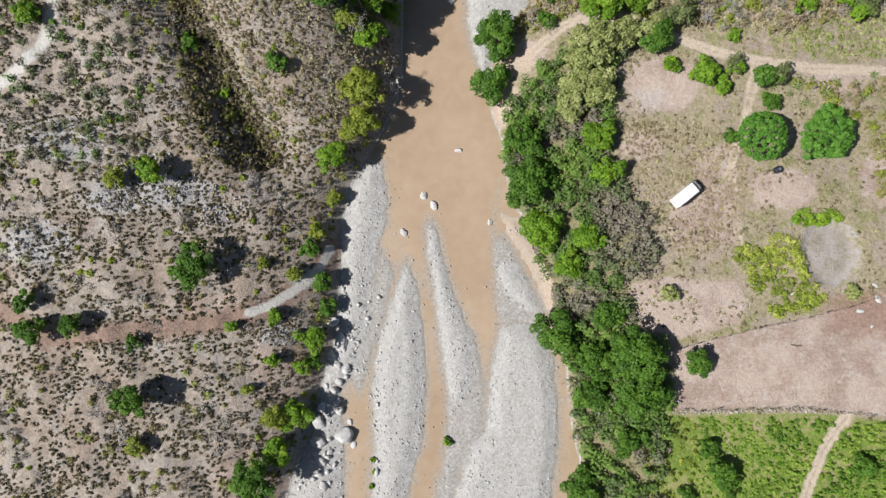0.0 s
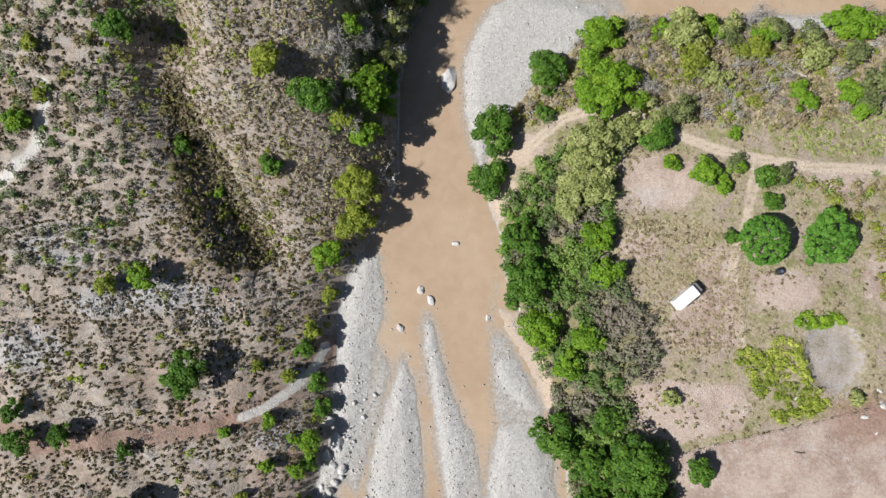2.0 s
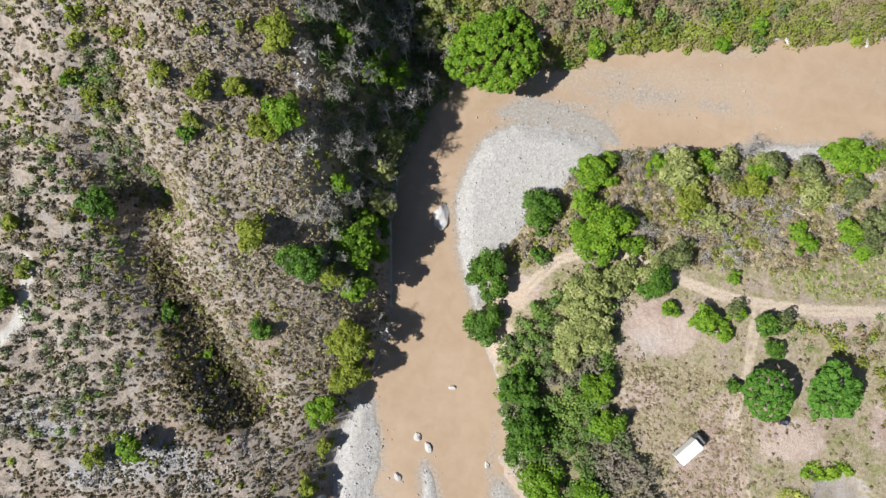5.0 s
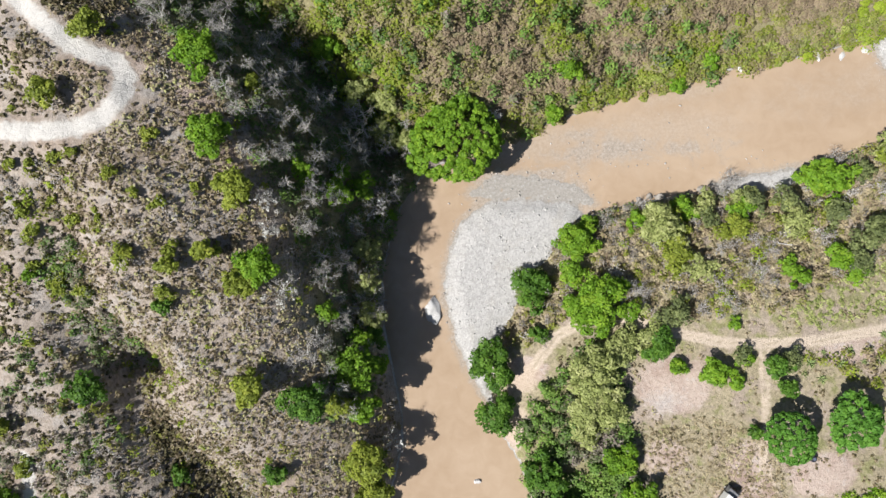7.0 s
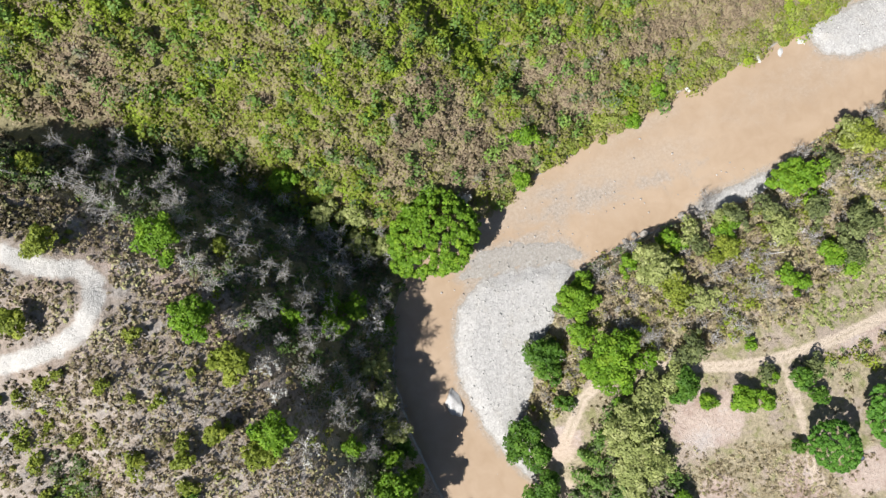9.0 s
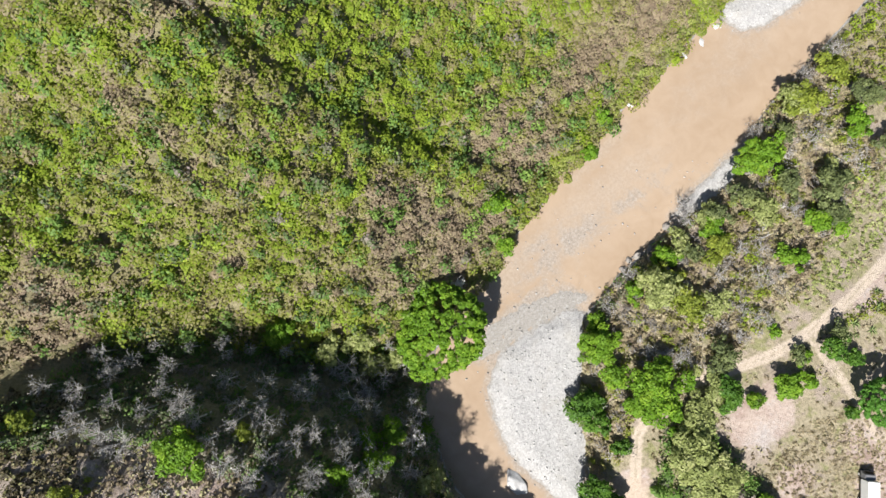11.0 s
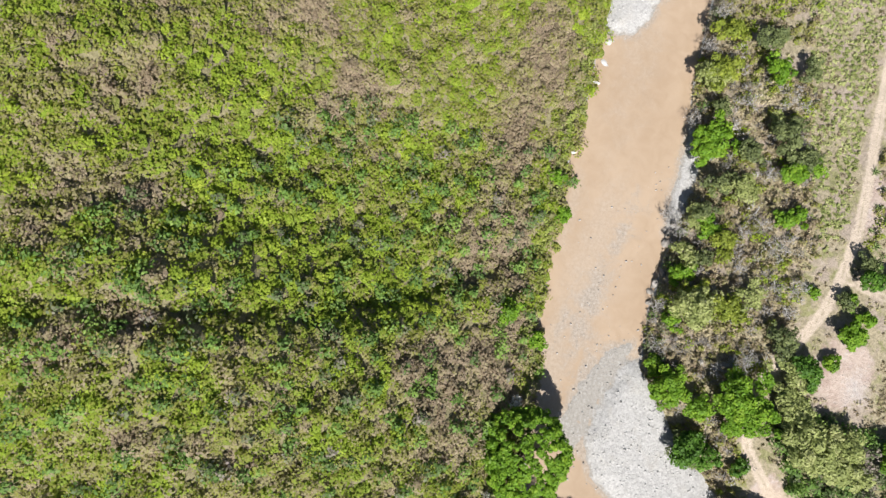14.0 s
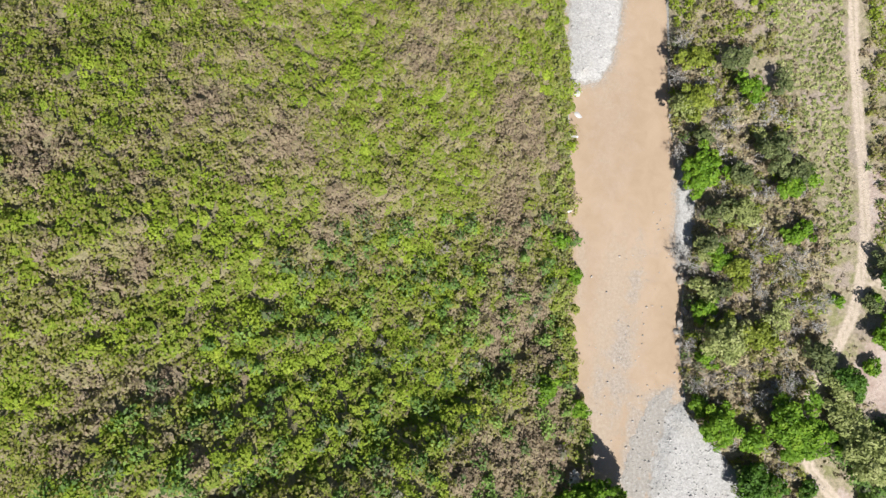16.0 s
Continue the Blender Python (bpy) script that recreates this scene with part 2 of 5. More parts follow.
THICKET = [(8.1, 33.7), (9.3, 40.6), (16.3, 49.7), (25.8, 55.3), (32.5, 51.2), (31.1, 40.4), (29.8, 33.2), (33, 22.6), (38.4, 14.4), (39.3, 6.4), (32.7, 3), (33.7, -6.1), (40.1, -9.3), (40.7, -25.8), (38.3, -39.2), (37.1, -47.7), (26, -49.7), (24.5, -38.5), (22.4, -24.9), (21.9, -13.3), (18.6, -4), (16.3, 6.7), (12.9, 15.2), (9.9, 22.5)]
SCRUB = [(30.9, 83.2), (43.1, 81.5), (55.7, 80.8), (67.7, 80.2), (79.3, 80.5), (83.7, 83.2), (95.7, 84.1), (105.2, 85.3), (115, 86.4), (96.8, 58.3), (88.9, 60), (79.8, 58.4), (65.5, 54), (43.8, 56.9), (38.7, 58.7), (20.6, 57.7), (8.7, 57.7), (9.6, 63.6), (18.4, 70.5)]
BLUFF = [(-51, 142), (-38, 146), (-27, 139), (-18, 130.5), (-11, 121), (-4, 112), (2, 105), (0.7, 101), (-0, 97.5), (-7.5, 87.3), (-14.9, 72.3), (-18, 54.8), (-27.2, 52.2), (-24, 63.6), (-22.5, 75), (-22.8, 86), (-23.8, 95), (-25, 101), (-25.5, 107), (-29, 113), (-31, 119), (-36, 127), (-43, 133)]
SHRUBS_Y = [(53.6, 8.3), (56.5, 11.6), (60, 10.2), (62.5, 12.6), (65.6, 12), (67, 7.5), (69, 3.6), (71.2, 0.2), (68.5, -2.8), (64.6, -2.2), (61.2, -4.4), (59.6, -0.5), (56.8, 1.8), (57.4, 5)]
HEDGE = [(65.6, 16.8), (68.3, 17.5), (74.7, 17.2), (75.4, 15.2), (69.4, 14.8), (66.1, 14.6)]

# ---------------------------------------------------------------- the lie of the land
# toe of the western and northern hills, and foot of the eastern and southern bank, upstream
WEST = [(-60, -200), (-42, -60), (-38, -42), (-33, -29), (-31, -20), (-28, -9), (-27, 6), (-27, 14), (-26, 23), (-22, 30), (-18, 37), (-15, 44), (-14, 52),
        (-14, 68), (-12, 80), (-5, 93), (2, 99), (12, 101), (22, 102), (33, 104), (52, 105), (68, 106), (90, 105.5), (125, 107), (300, 115)]
EAST = [(40, -200), (28, -60), (25, -41), (22, -25), (21, -13), (18, -4), (16, 6), (13, 15), (9.5, 23), (8, 34), (5.5, 41), (5, 48), (8, 58),
        (18, 70), (31, 81), (44, 82), (57, 81), (66, 79.4), (74, 78.2), (82, 79), (88, 82.4), (97, 83), (125, 83), (300, 88)]
# hills: x, y, spread, height
HILLS = [(-85, 40, 40, 4.1), (-75, -10, 40, 4.7), (-42, 108, 22, 12.1), (-40, 72, 24, 9.5), (-48, 20, 25, -2.7), (-22, 138, 18, -9.0), (5, 165, 25, 19.8), (40, 190, 35, -2.4), (80, 180, 35, 15.3), (-95, 100, 45, 18.3), (-55, 165, 35, 23.3), (40, 245, 45, 44.4), (-27, 99, 11, 5.0), (-30, 114, 10, 3.0), (-46, 138, 13, 3.2), (-30, 121, 9, 2.2), (-28, 104, 10, -3.9), (6, 158, 14, -0.3), (16, 178, 14, 6.4), (28, 168, 14, 1.4), (0, 128, 13, 1.5), (12, 116, 10, 1.6), (60, 180, 16, 2.4), (85, 178, 18, -3.6), (52, 150, 15, -5.3), (72, 122, 14, -4.3), (36, 186, 15, -0.7), (-8, 176, 15, -5.8), (-54, 71, 4.5, -6.5), (-25, 79, 5.5, 3.2), (-25.5, 92, 4.5, 1.8), (-18, 110, 8, 0.7), (-20, 90, 9, -0.6), (-20, 66, 9, 4.3), (20, 140, 10, 2.8)]
RAVINE = [(1, 99), (-7, 105), (-11, 112), (-15, 120), (-20, 128), (-27, 135), (-35, 142), (-46, 150), (-62, 160)]
GULLY = [(-59, 97), (-61, 89), (-61, 80), (-59, 71), (-56, 63), (-53, 52), (-48, 42), (-43, 32)]
NORTH_GULLY = [(19, 205), (18, 192), (19, 180), (21, 168), (26, 150), (35, 131), (43, 119), (50, 109)]
POND = (72.5, 9.0, 5.6, 7.0)


def line_dist(x, y, line):
    best = np.full(np.shape(x), 1e9)
    for (ax, ay), (bx, by) in zip(line, line[1:]):
        k = np.clip(((x - ax) * (bx - ax) + (y - ay) * (by - ay)) / ((bx - ax) ** 2 + (by - ay) ** 2), 0, 1)
        best = np.minimum(best, np.hypot(x - ax - k * (bx - ax), y - ay - k * (by - ay)))
    return best


def inside(x, y, ring):
    c = np.zeros(np.shape(x), bool)
    for (ax, ay), (bx, by) in zip(ring, ring[1:] + ring[:1]):
        if ay != by:
            c ^= ((ay > y) != (by > y)) & (x < (bx - ax) * (y - ay) / (by - ay) + ax)
    return c


def step(v, a, b):
    k = np.clip((v - a) / (b - a), 0, 1)
    return k * k * (3 - 2 * k)


def ripple(x, y, size, seed):
    """Smooth random relief of about -1 to 1."""
    r = np.random.RandomState(seed)
    out = np.zeros(np.shape(x))
    for i in range(9):
        a, p = r.rand() * 6.283, r.rand() * 6.283
        w = 6.283 / (size * (0.5 + 1.3 * r.rand()))
        out = out + np.sin(w * (x * math.cos(a) + y * math.sin(a)) + p + 1.3 * np.sin(0.37 * w * (x * math.sin(a) - y * math.cos(a)) + 2 * p))
    return out / 4.5


def mound(x, y, ring, top, soft):
    """A bar of gravel whose waterline is the closed line."""
    d = line_dist(x, y, ring + ring[:1])
    d = np.where(inside(x, y, ring), d, -d) + 0.35 * ripple(x, y, 2.6, 12)
    return np.where(d > 0, 0.1 * np.minimum(d, 1) + (top - 0.1) * step(d, 0, soft), np.maximum(0.22 * d, -0.7))


def height(x, y):
    x, y = np.asarray(x, float), np.asarray(y, float)
    bed, dw, de = inside(x, y, WEST + EAST[::-1]), line_dist(x, y, WEST), line_dist(x, y, EAST)
    hill = 5.4 * (1 - np.exp(-dw / 7))
    cliff = step(y, 40, 58) * (1 - step(x, -2, 10))  # the western bank is a steep bluff here
    rise = (1 - cliff) * (1 - np.exp(-dw / 9)) + cliff * (1 - np.exp(-(dw / 8.8) ** 1.35))
    for a, b, s, h in HILLS:
        hill = hill + h * np.exp(-((x - a) ** 2 + (y - b) ** 2) / (2 * s * s)) * rise
    hill = hill + 0.028 * np.clip(np.hypot(x - 10, y - 80) - 190, 0, 2500) * np.clip(dw / 100, 0, 1)
    below = y < np.interp(x, [p[0] for p in RAVINE[::-1]], [p[1] for p in RAVINE[::-1]])  # the ravine's shaded wall is steep, the other gentle
    hill = hill - 9.0 * np.exp(-(line_dist(x, y, RAVINE) / np.where(below, 7.0, 8.5)) ** 2) * step(dw, 0, 12)
    west_wall = x < np.interp(y, [p[1] for p in GULLY[::-1]], [p[0] for p in GULLY[::-1]])  # steep, the other side is gentle
    hill = hill - (5.2 - 3.2 * step(y, 74, 88)) * np.exp(-(line_dist(x, y, GULLY) / np.where(west_wall, 5.6, 7.5)) ** 2)
    hill = hill - 3.5 * np.exp(-(line_dist(x, y, NORTH_GULLY) / 3.5) ** 2)
    hill = hill + step(y, 112, 125) * step(dw, 6, 25) * (1.1 * ripple(x, y, 19, 13) + 0.6 * ripple(x, y, 8, 14))
    hill = hill + step(dw, 3, 20) * (0.5 * ripple(x, y, 17, 3) + 0.22 * ripple(x, y, 6, 4) + 0.13 * ripple(x, y, 2.8, 15))
    field = 5.0 * (1 - np.exp(-de / 8)) + 0.03 * np.minimum(de, 400) + 1.8 * np.exp(-((x - 66) ** 2 + (y - 58) ** 2) / 420) * step(de, 3, 15) + step(de, 2, 15) * (0.25 * ripple(x, y, 21, 5) + 0.07 * ripple(x, y, 5, 6))
    px, py, rx, ry = POND
    field = field - 0.9 * (1 - step(np.hypot((x - px) / rx, (y - py) / ry), 0.75, 1.08))
    z = np.where(dw < de, hill, field)
    low = -0.7 * step(np.minimum(dw, de), 0, 2.5) + 0.0 * x
    for ring, top, soft in BARS:
        low = np.maximum(low, mound(x, y, ring, top, soft))
    low = np.maximum(low, mound(x, y, SILT, 0.35, 3.0))
    low = low + (0.05 * ripple(x, y, 3.1, 8) + 0.03 * ripple(x, y, 1.3, 9)) * np.maximum(step(np.abs(low), 0, 0.2), 0.7)
    return np.where(bed, low, z)


# ---------------------------------------------------------------- materials
class Nodes:
    """A material's node tree, written as short calls."""

    def __init__(self, name):
        self.mat = bpy.data.materials.new(name)
        self.mat.use_nodes = True
        self.tree = self.mat.node_tree
        self.tree.nodes.clear()
        self.out = self.add("ShaderNodeOutputMaterial")
        self.pos = self.add("ShaderNodeNewGeometry").outputs["Position"]
        self.local = self.add("ShaderNodeTexCoord").outputs["Object"]

    def add(self, kind, **values):
        node = self.tree.nodes.new(kind)
        for key, value in values.items():
            self.put(node.inputs[key.replace("_", " ")], value)
        return node

    def put(self, socket, value):
        if isinstance(value, bpy.types.NodeSocket):
            self.tree.links.new(value, socket)
        elif isinstance(value, tuple) and len(value) == 3 and socket.type == "RGBA":
            socket.default_value = (*value, 1)
        else:
            socket.default_value = value

    def noise(self, scale, detail=4.0, rough=0.55, vector=None, distort=0.0):
        return self.add("ShaderNodeTexNoise", Vector=vector or self.pos, Scale=scale, Detail=detail, Roughness=rough, Distortion=distort).outputs["Fac"]

    def cells(self, scale, vector=None, feature="F1", out="Distance"):
        node = self.add("ShaderNodeTexVoronoi", Vector=vector or self.pos, Scale=scale)
        node.feature = feature
        return node.outputs[out]

    def attr(self, name):
        node = self.add("ShaderNodeAttribute")
        node.attribute_name = name
        return node.outputs["Fac"]

    def math(self, how, a, b=0.0, clamp=False):
        node = self.add("ShaderNodeMath")
        node.operation, node.use_clamp = how, clamp
        self.put(node.inputs[0], a)
        self.put(node.inputs[1], b)
        return node.outputs[0]

    def span(self, value, lo, hi, to_lo=0.0, to_hi=1.0):
        node = self.add("ShaderNodeMapRange")
        for key, v in zip(("Value", "From Min", "From Max", "To Min", "To Max"), (value, lo, hi, to_lo, to_hi)):
            self.put(node.inputs[key], v)
        node.interpolation_type = "SMOOTHSTEP"
        return node.outputs[0]

    def mix(self, fac, a, b):
        node = self.add("ShaderNodeMix")
        node.data_type = "RGBA"
        self.put(node.inputs[0], fac)
        self.put(node.inputs[6], a)
        self.put(node.inputs[7], b)
        return node.outputs[2]

    def ramp(self, fac, stops):
        node = self.add("ShaderNodeValToRGB", Fac=fac)
        keys = node.color_ramp.elements
        while len(keys) < len(stops):
            keys.new(0.5)
        for key, (at, colour) in zip(keys, stops):
            key.position, key.color = at, (*colour, 1)
        return node.outputs["Color"]

    def bump(self, heights, strength=0.5, distance=0.1):
        return self.add("ShaderNodeBump", Height=heights, Strength=strength, Distance=distance).outputs["Normal"]

    def surface(self, colour, rough=0.9, metal=0.0, normal=None, gloss=0.3):
        s = self.add("ShaderNodeBsdfPrincipled", Base_Color=colour, Roughness=rough, Metallic=metal)
        s.inputs["Specular IOR Level"].default_value = gloss
        if normal is not None:
            self.put(s.inputs["Normal"], normal)
        self.put(self.out.inputs["Surface"], s.outputs[0])
        return self.mat

    def leaf(self, colour, through=0.3):
        s = self.add("ShaderNodeBsdfPrincipled", Base_Color=colour, Roughness=0.6)
        s.inputs["Specular IOR Level"].default_value = 0.25
        t = self.add("ShaderNodeBsdfTranslucent", Color=colour)
        m = self.add("ShaderNodeMixShader", Fac=through)
        self.put(m.inputs[1], s.outputs[0])
        self.put(m.inputs[2], t.outputs[0])
        self.put(self.out.inputs["Surface"], m.outputs[0])
        return self.mat


def ground_material():
    n = Nodes("hillside soil")
    grain, clod, patch, wide = n.noise(9, 5, 0.7), n.noise(1.7, 5, 0.65), n.noise(0.25, 4, 0.6), n.noise(0.06, 3, 0.6)
    wob = n.math("MULTIPLY", n.math("SUBTRACT", n.noise(0.8, 4, 0.7), 0.5), 0.7)

    def mask(name, soft=0.12):
        return n.span(n.math("ADD", n.attr(name), wob), 0.5 - soft, 0.5 + soft)

    fine = n.math("ADD", n.math("MULTIPLY", grain, 0.5), n.math("MULTIPLY", clod, 0.5))
    hill = n.ramp(fine, [(0.32, (0.19, 0.157, 0.127)), (0.45, (0.345, 0.292, 0.248)), (0.62, (0.465, 0.402, 0.35))])
    hill = n.mix(n.span(n.noise(1.15, 5, 0.7, distort=0.5), 0.52, 0.62, 0, 0.45), hill, n.ramp(fine, [(0.34, (0.11, 0.09, 0.06)), (0.62, (0.26, 0.21, 0.155))]))
    hill = n.mix(n.span(patch, 0.48, 0.66, 0, 0.8), hill, n.ramp(fine, [(0.32, (0.21, 0.19, 0.175)), (0.62, (0.44, 0.41, 0.385))]))
    hill = n.mix(n.span(wide, 0.5, 0.66, 0.0, 0.45), hill, n.ramp(fine, [(0.34, (0.12, 0.075, 0.05)), (0.62, (0.37, 0.27, 0.205))]))
    tread = n.add("ShaderNodeTexWave", Vector=n.pos, Scale=0.75, Distortion=3.5, Detail=3.0)
    tread.bands_direction = "Z"
    hill = n.mix(n.span(tread.outputs["Fac"], 0.35, 0.85, 0.0, 0.26), hill, n.ramp(fine, [(0.34, (0.11, 0.092, 0.075)), (0.62, (0.235, 0.2, 0.168))]))
    dry = n.ramp(fine, [(0.34, (0.125, 0.108, 0.066)), (0.48, (0.285, 0.244, 0.165)), (0.62, (0.43, 0.372, 0.266))])
    dry = n.mix(n.span(n.noise(0.35, 4, 0.65), 0.5, 0.62, 0, 0.75), dry, n.ramp(fine, [(0.34, (0.1, 0.11, 0.04)), (0.62, (0.29, 0.29, 0.125))]))
    dry = n.mix(n.span(n.noise(0.16, 4, 0.65), 0.5, 0.6, 0, 0.8), dry, n.ramp(fine, [(0.34, (0.22, 0.178, 0.145)), (0.62, (0.42, 0.345, 0.295))]))
    bare = n.ramp(fine, [(0.34, (0.32, 0.25, 0.21)), (0.62, (0.5, 0.41, 0.355))])
    bare = n.mix(n.span(n.noise(0.13, 6, 0.7), 0.44, 0.62, 0, 0.75), bare, n.ramp(fine, [(0.34, (0.19, 0.13, 0.105)), (0.62, (0.36, 0.265, 0.225))]))
    bare = n.mix(n.span(n.noise(0.5, 6, 0.75), 0.52, 0.64, 0, 0.6), bare, n.ramp(fine, [(0.34, (0.33, 0.29, 0.265)), (0.62, (0.52, 0.46, 0.43))]))
    wood = n.ramp(fine, [(0.34, (0.13, 0.115, 0.06)), (0.62, (0.3, 0.27, 0.16))])
    stone = n.add("ShaderNodeTexVoronoi", Vector=n.pos, Scale=3.2).outputs["Color"]
    pebble = n.ramp(n.math("ADD", n.math("MULTIPLY", stone, 0.4), n.math("MULTIPLY", grain, 0.6)), [(0.2, (0.27, 0.262, 0.254)), (0.5, (0.405, 0.394, 0.383)), (0.75, (0.535, 0.521, 0.507))])
    pebble = n.mix(n.span(n.noise(0.3, 4, 0.6), 0.5, 0.72, 0, 0.3), pebble, n.ramp(fine, [(0.3, (0.28, 0.25, 0.21)), (0.65, (0.46, 0.42, 0.36))]))
    height_above = n.add("ShaderNodeSeparateXYZ", Vector=n.pos).outputs["Z"]
    wet = n.span(n.math("ADD", height_above, n.math("MULTIPLY", n.math("SUBTRACT", clod, 0.5), 0.5)), 0.03, 0.2)
    pebble = n.mix(wet, n.ramp(fine, [(0.3, (0.2, 0.187, 0.17)), (0.65, (0.41, 0.38, 0.345))]), pebble)
    path = n.ramp(fine, [(0.34, (0.38, 0.31, 0.245)), (0.62, (0.57, 0.48, 0.39))])
    crest = n.math("MULTIPLY", n.span(n.math("ADD", n.attr("track"), n.math("MULTIPLY", wob, 0.3)), 0.82, 0.92), 0.75)
    path = n.mix(crest, path, n.ramp(fine, [(0.34, (0.27, 0.225, 0.165)), (0.62, (0.45, 0.38, 0.29))]))
    chalk = n.ramp(fine, [(0.3, (0.4, 0.38, 0.357)), (0.65, (0.6, 0.58, 0.55))])
    mud = n.ramp(n.math("ADD", n.math("MULTIPLY", fine, 0.5), n.math("MULTIPLY", n.noise(0.4, 4, 0.6), 0.5)), [(0.36, (0.21, 0.2, 0.15)), (0.48, (0.31, 0.27, 0.235)), (0.6, (0.37, 0.35, 0.345))])
    green = n.ramp(n.math("ADD", n.math("MULTIPLY", fine, 0.6), n.math("MULTIPLY", n.noise(0.2, 4, 0.6), 0.4)), [(0.38, (0.075, 0.12, 0.025)), (0.48, (0.15, 0.22, 0.04)), (0.53, (0.24, 0.25, 0.09)), (0.6, (0.34, 0.28, 0.19))])
    stony = mask("gravel", 0.05)
    c = n.mix(mask("dry"), hill, dry)
    c = n.mix(mask("wood", 0.2), c, wood)
    c = n.mix(mask("plot"), c, green)
    c = n.mix(mask("bare"), c, bare)
    c = n.mix(n.math("MULTIPLY", mask("red", 0.25), 0.75), c, n.ramp(fine, [(0.34, (0.14, 0.08, 0.058)), (0.62, (0.34, 0.225, 0.175))]))
    c = n.mix(mask("mud", 0.06), c, mud)
    c = n.mix(n.math("MULTIPLY", mask("ash", 0.3), 0.8), c, n.ramp(fine, [(0.32, (0.26, 0.255, 0.255)), (0.62, (0.5, 0.495, 0.5))]))
    c = n.mix(mask("track", 0.16), c, path)
    c = n.mix(mask("chalk", 0.16), c, chalk)
    c = n.mix(stony, c, pebble)
    c = n.mix(n.math("MULTIPLY", mask("silt", 0.2), 0.9), c, n.ramp(fine, [(0.32, (0.36, 0.28, 0.215)), (0.62, (0.52, 0.425, 0.345))]))
    rise = n.math("ADD", n.math("MULTIPLY", grain, 0.35), n.math("MULTIPLY", clod, n.math("SUBTRACT", 1.0, n.math("MULTIPLY", stony, 0.85))))
    return n.surface(c, 0.95, normal=n.bump(rise, 0.8, 0.3), gloss=0.15)


def water_material():
    n = Nodes("muddy river water")
    slow, fine, streak = n.noise(0.05, 3, 0.5), n.noise(1.2, 4, 0.6), n.noise(0.35, 4, 0.6, distort=0.6)
    c = n.ramp(n.math("ADD", n.math("MULTIPLY", slow, 0.6), n.math("MULTIPLY", streak, 0.4)), [(0.35, (0.345, 0.25, 0.168)), (0.62, (0.42, 0.318, 0.228))])
    ragged = n.math("MULTIPLY", n.math("SUBTRACT", n.noise(0.22, 6, 0.75, distort=0.8), 0.5), 1.7)
    shallow = n.span(n.math("ADD", n.attr("pale"), n.math("MULTIPLY", ragged, 0.6)), 0.25, 0.85)
    c = n.mix(n.math("MULTIPLY", shallow, 0.7), c, n.ramp(n.noise(1.5, 6, 0.75), [(0.36, (0.33, 0.262, 0.2)), (0.62, (0.44, 0.365, 0.295))]))
    shoal = n.span(n.math("ADD", n.attr("shoal"), ragged), 0.32, 0.85)
    stony = n.ramp(n.noise(1.6, 6, 0.8), [(0.36, (0.2, 0.182, 0.165)), (0.48, (0.33, 0.282, 0.235)), (0.66, (0.46, 0.42, 0.38))])
    c = n.mix(n.math("MULTIPLY", shoal, 0.8), c, stony)
    chop = n.math("ADD", n.math("MULTIPLY", fine, 0.6), n.math("MULTIPLY", n.noise(4, 3, 0.6), 0.25))
    return n.surface(c, 0.22, normal=n.bump(chop, 0.16, 0.1), gloss=0.5)


def foliage(name, stops, through=0.3):
    """Leaves: colour from the leaf, the bush it belongs to and a slow drift over the land."""
    n = Nodes(name)
    leafy = n.add("ShaderNodeNewGeometry").outputs["Random Per Island"]
    tone = n.math("ADD", n.math("MULTIPLY", leafy, 0.2), n.math("MULTIPLY", n.attr("tone"), 0.8))
    return n.leaf(n.ramp(tone, stops), through)


def canopy(name, stops):
    """A closed low canopy seen as one soft mass: small leaves as colour and relief."""
    n = Nodes(name)
    fleck = n.math("MULTIPLY", n.math("SUBTRACT", n.noise(2.6, 5, 0.7), 0.5), 0.55)
    tone = n.math("ADD", n.attr("tone"), fleck)
    return n.surface(n.ramp(tone, stops), 0.75, normal=n.bump(n.noise(3.2, 5, 0.75), 1.0, 0.5), gloss=0.15)


def bark(name, dark, light):
    n = Nodes(name)
    return n.surface(n.ramp(n.noise(6, 5, 0.7), [(0.3, dark), (0.7, light)]), 0.9, normal=n.bump(n.noise(14, 4), 0.4, 0.03), gloss=0.15)


def plain(name, colour, rough=0.6, metal=0.0, wear=0.25, scale=3.0):
    n = Nodes(name)
    dim = tuple(v * (1 - wear) for v in colour)
    return n.surface(n.ramp(n.noise(scale, 5, 0.65, n.local), [(0.3, dim), (0.6, colour)]), rough, metal, n.bump(n.noise(scale * 8, 3, 0.6, n.local), 0.15, 0.01))


def rock_material(name, dark, mid, light):
    n = Nodes(name)
    k = n.math("ADD", n.math("MULTIPLY", n.noise(0.9, 5, 0.65), 0.6), n.math("MULTIPLY", n.noise(6, 5, 0.7), 0.4))
    c = n.ramp(k, [(0.32, dark), (0.5, mid), (0.66, light)])
    r = n.add("ShaderNodeNewGeometry").outputs["Random Per Island"]
    c = n.mix(n.math("MULTIPLY", r, 0.4), c, n.mix(n.span(r, 0.3, 0.9), (0.2, 0.19, 0.18), (0.62, 0.6, 0.58)))
    return n.surface(c, 0.9, normal=n.bump(n.noise(5, 5, 0.7), 0.5, 0.08), gloss=0.2)


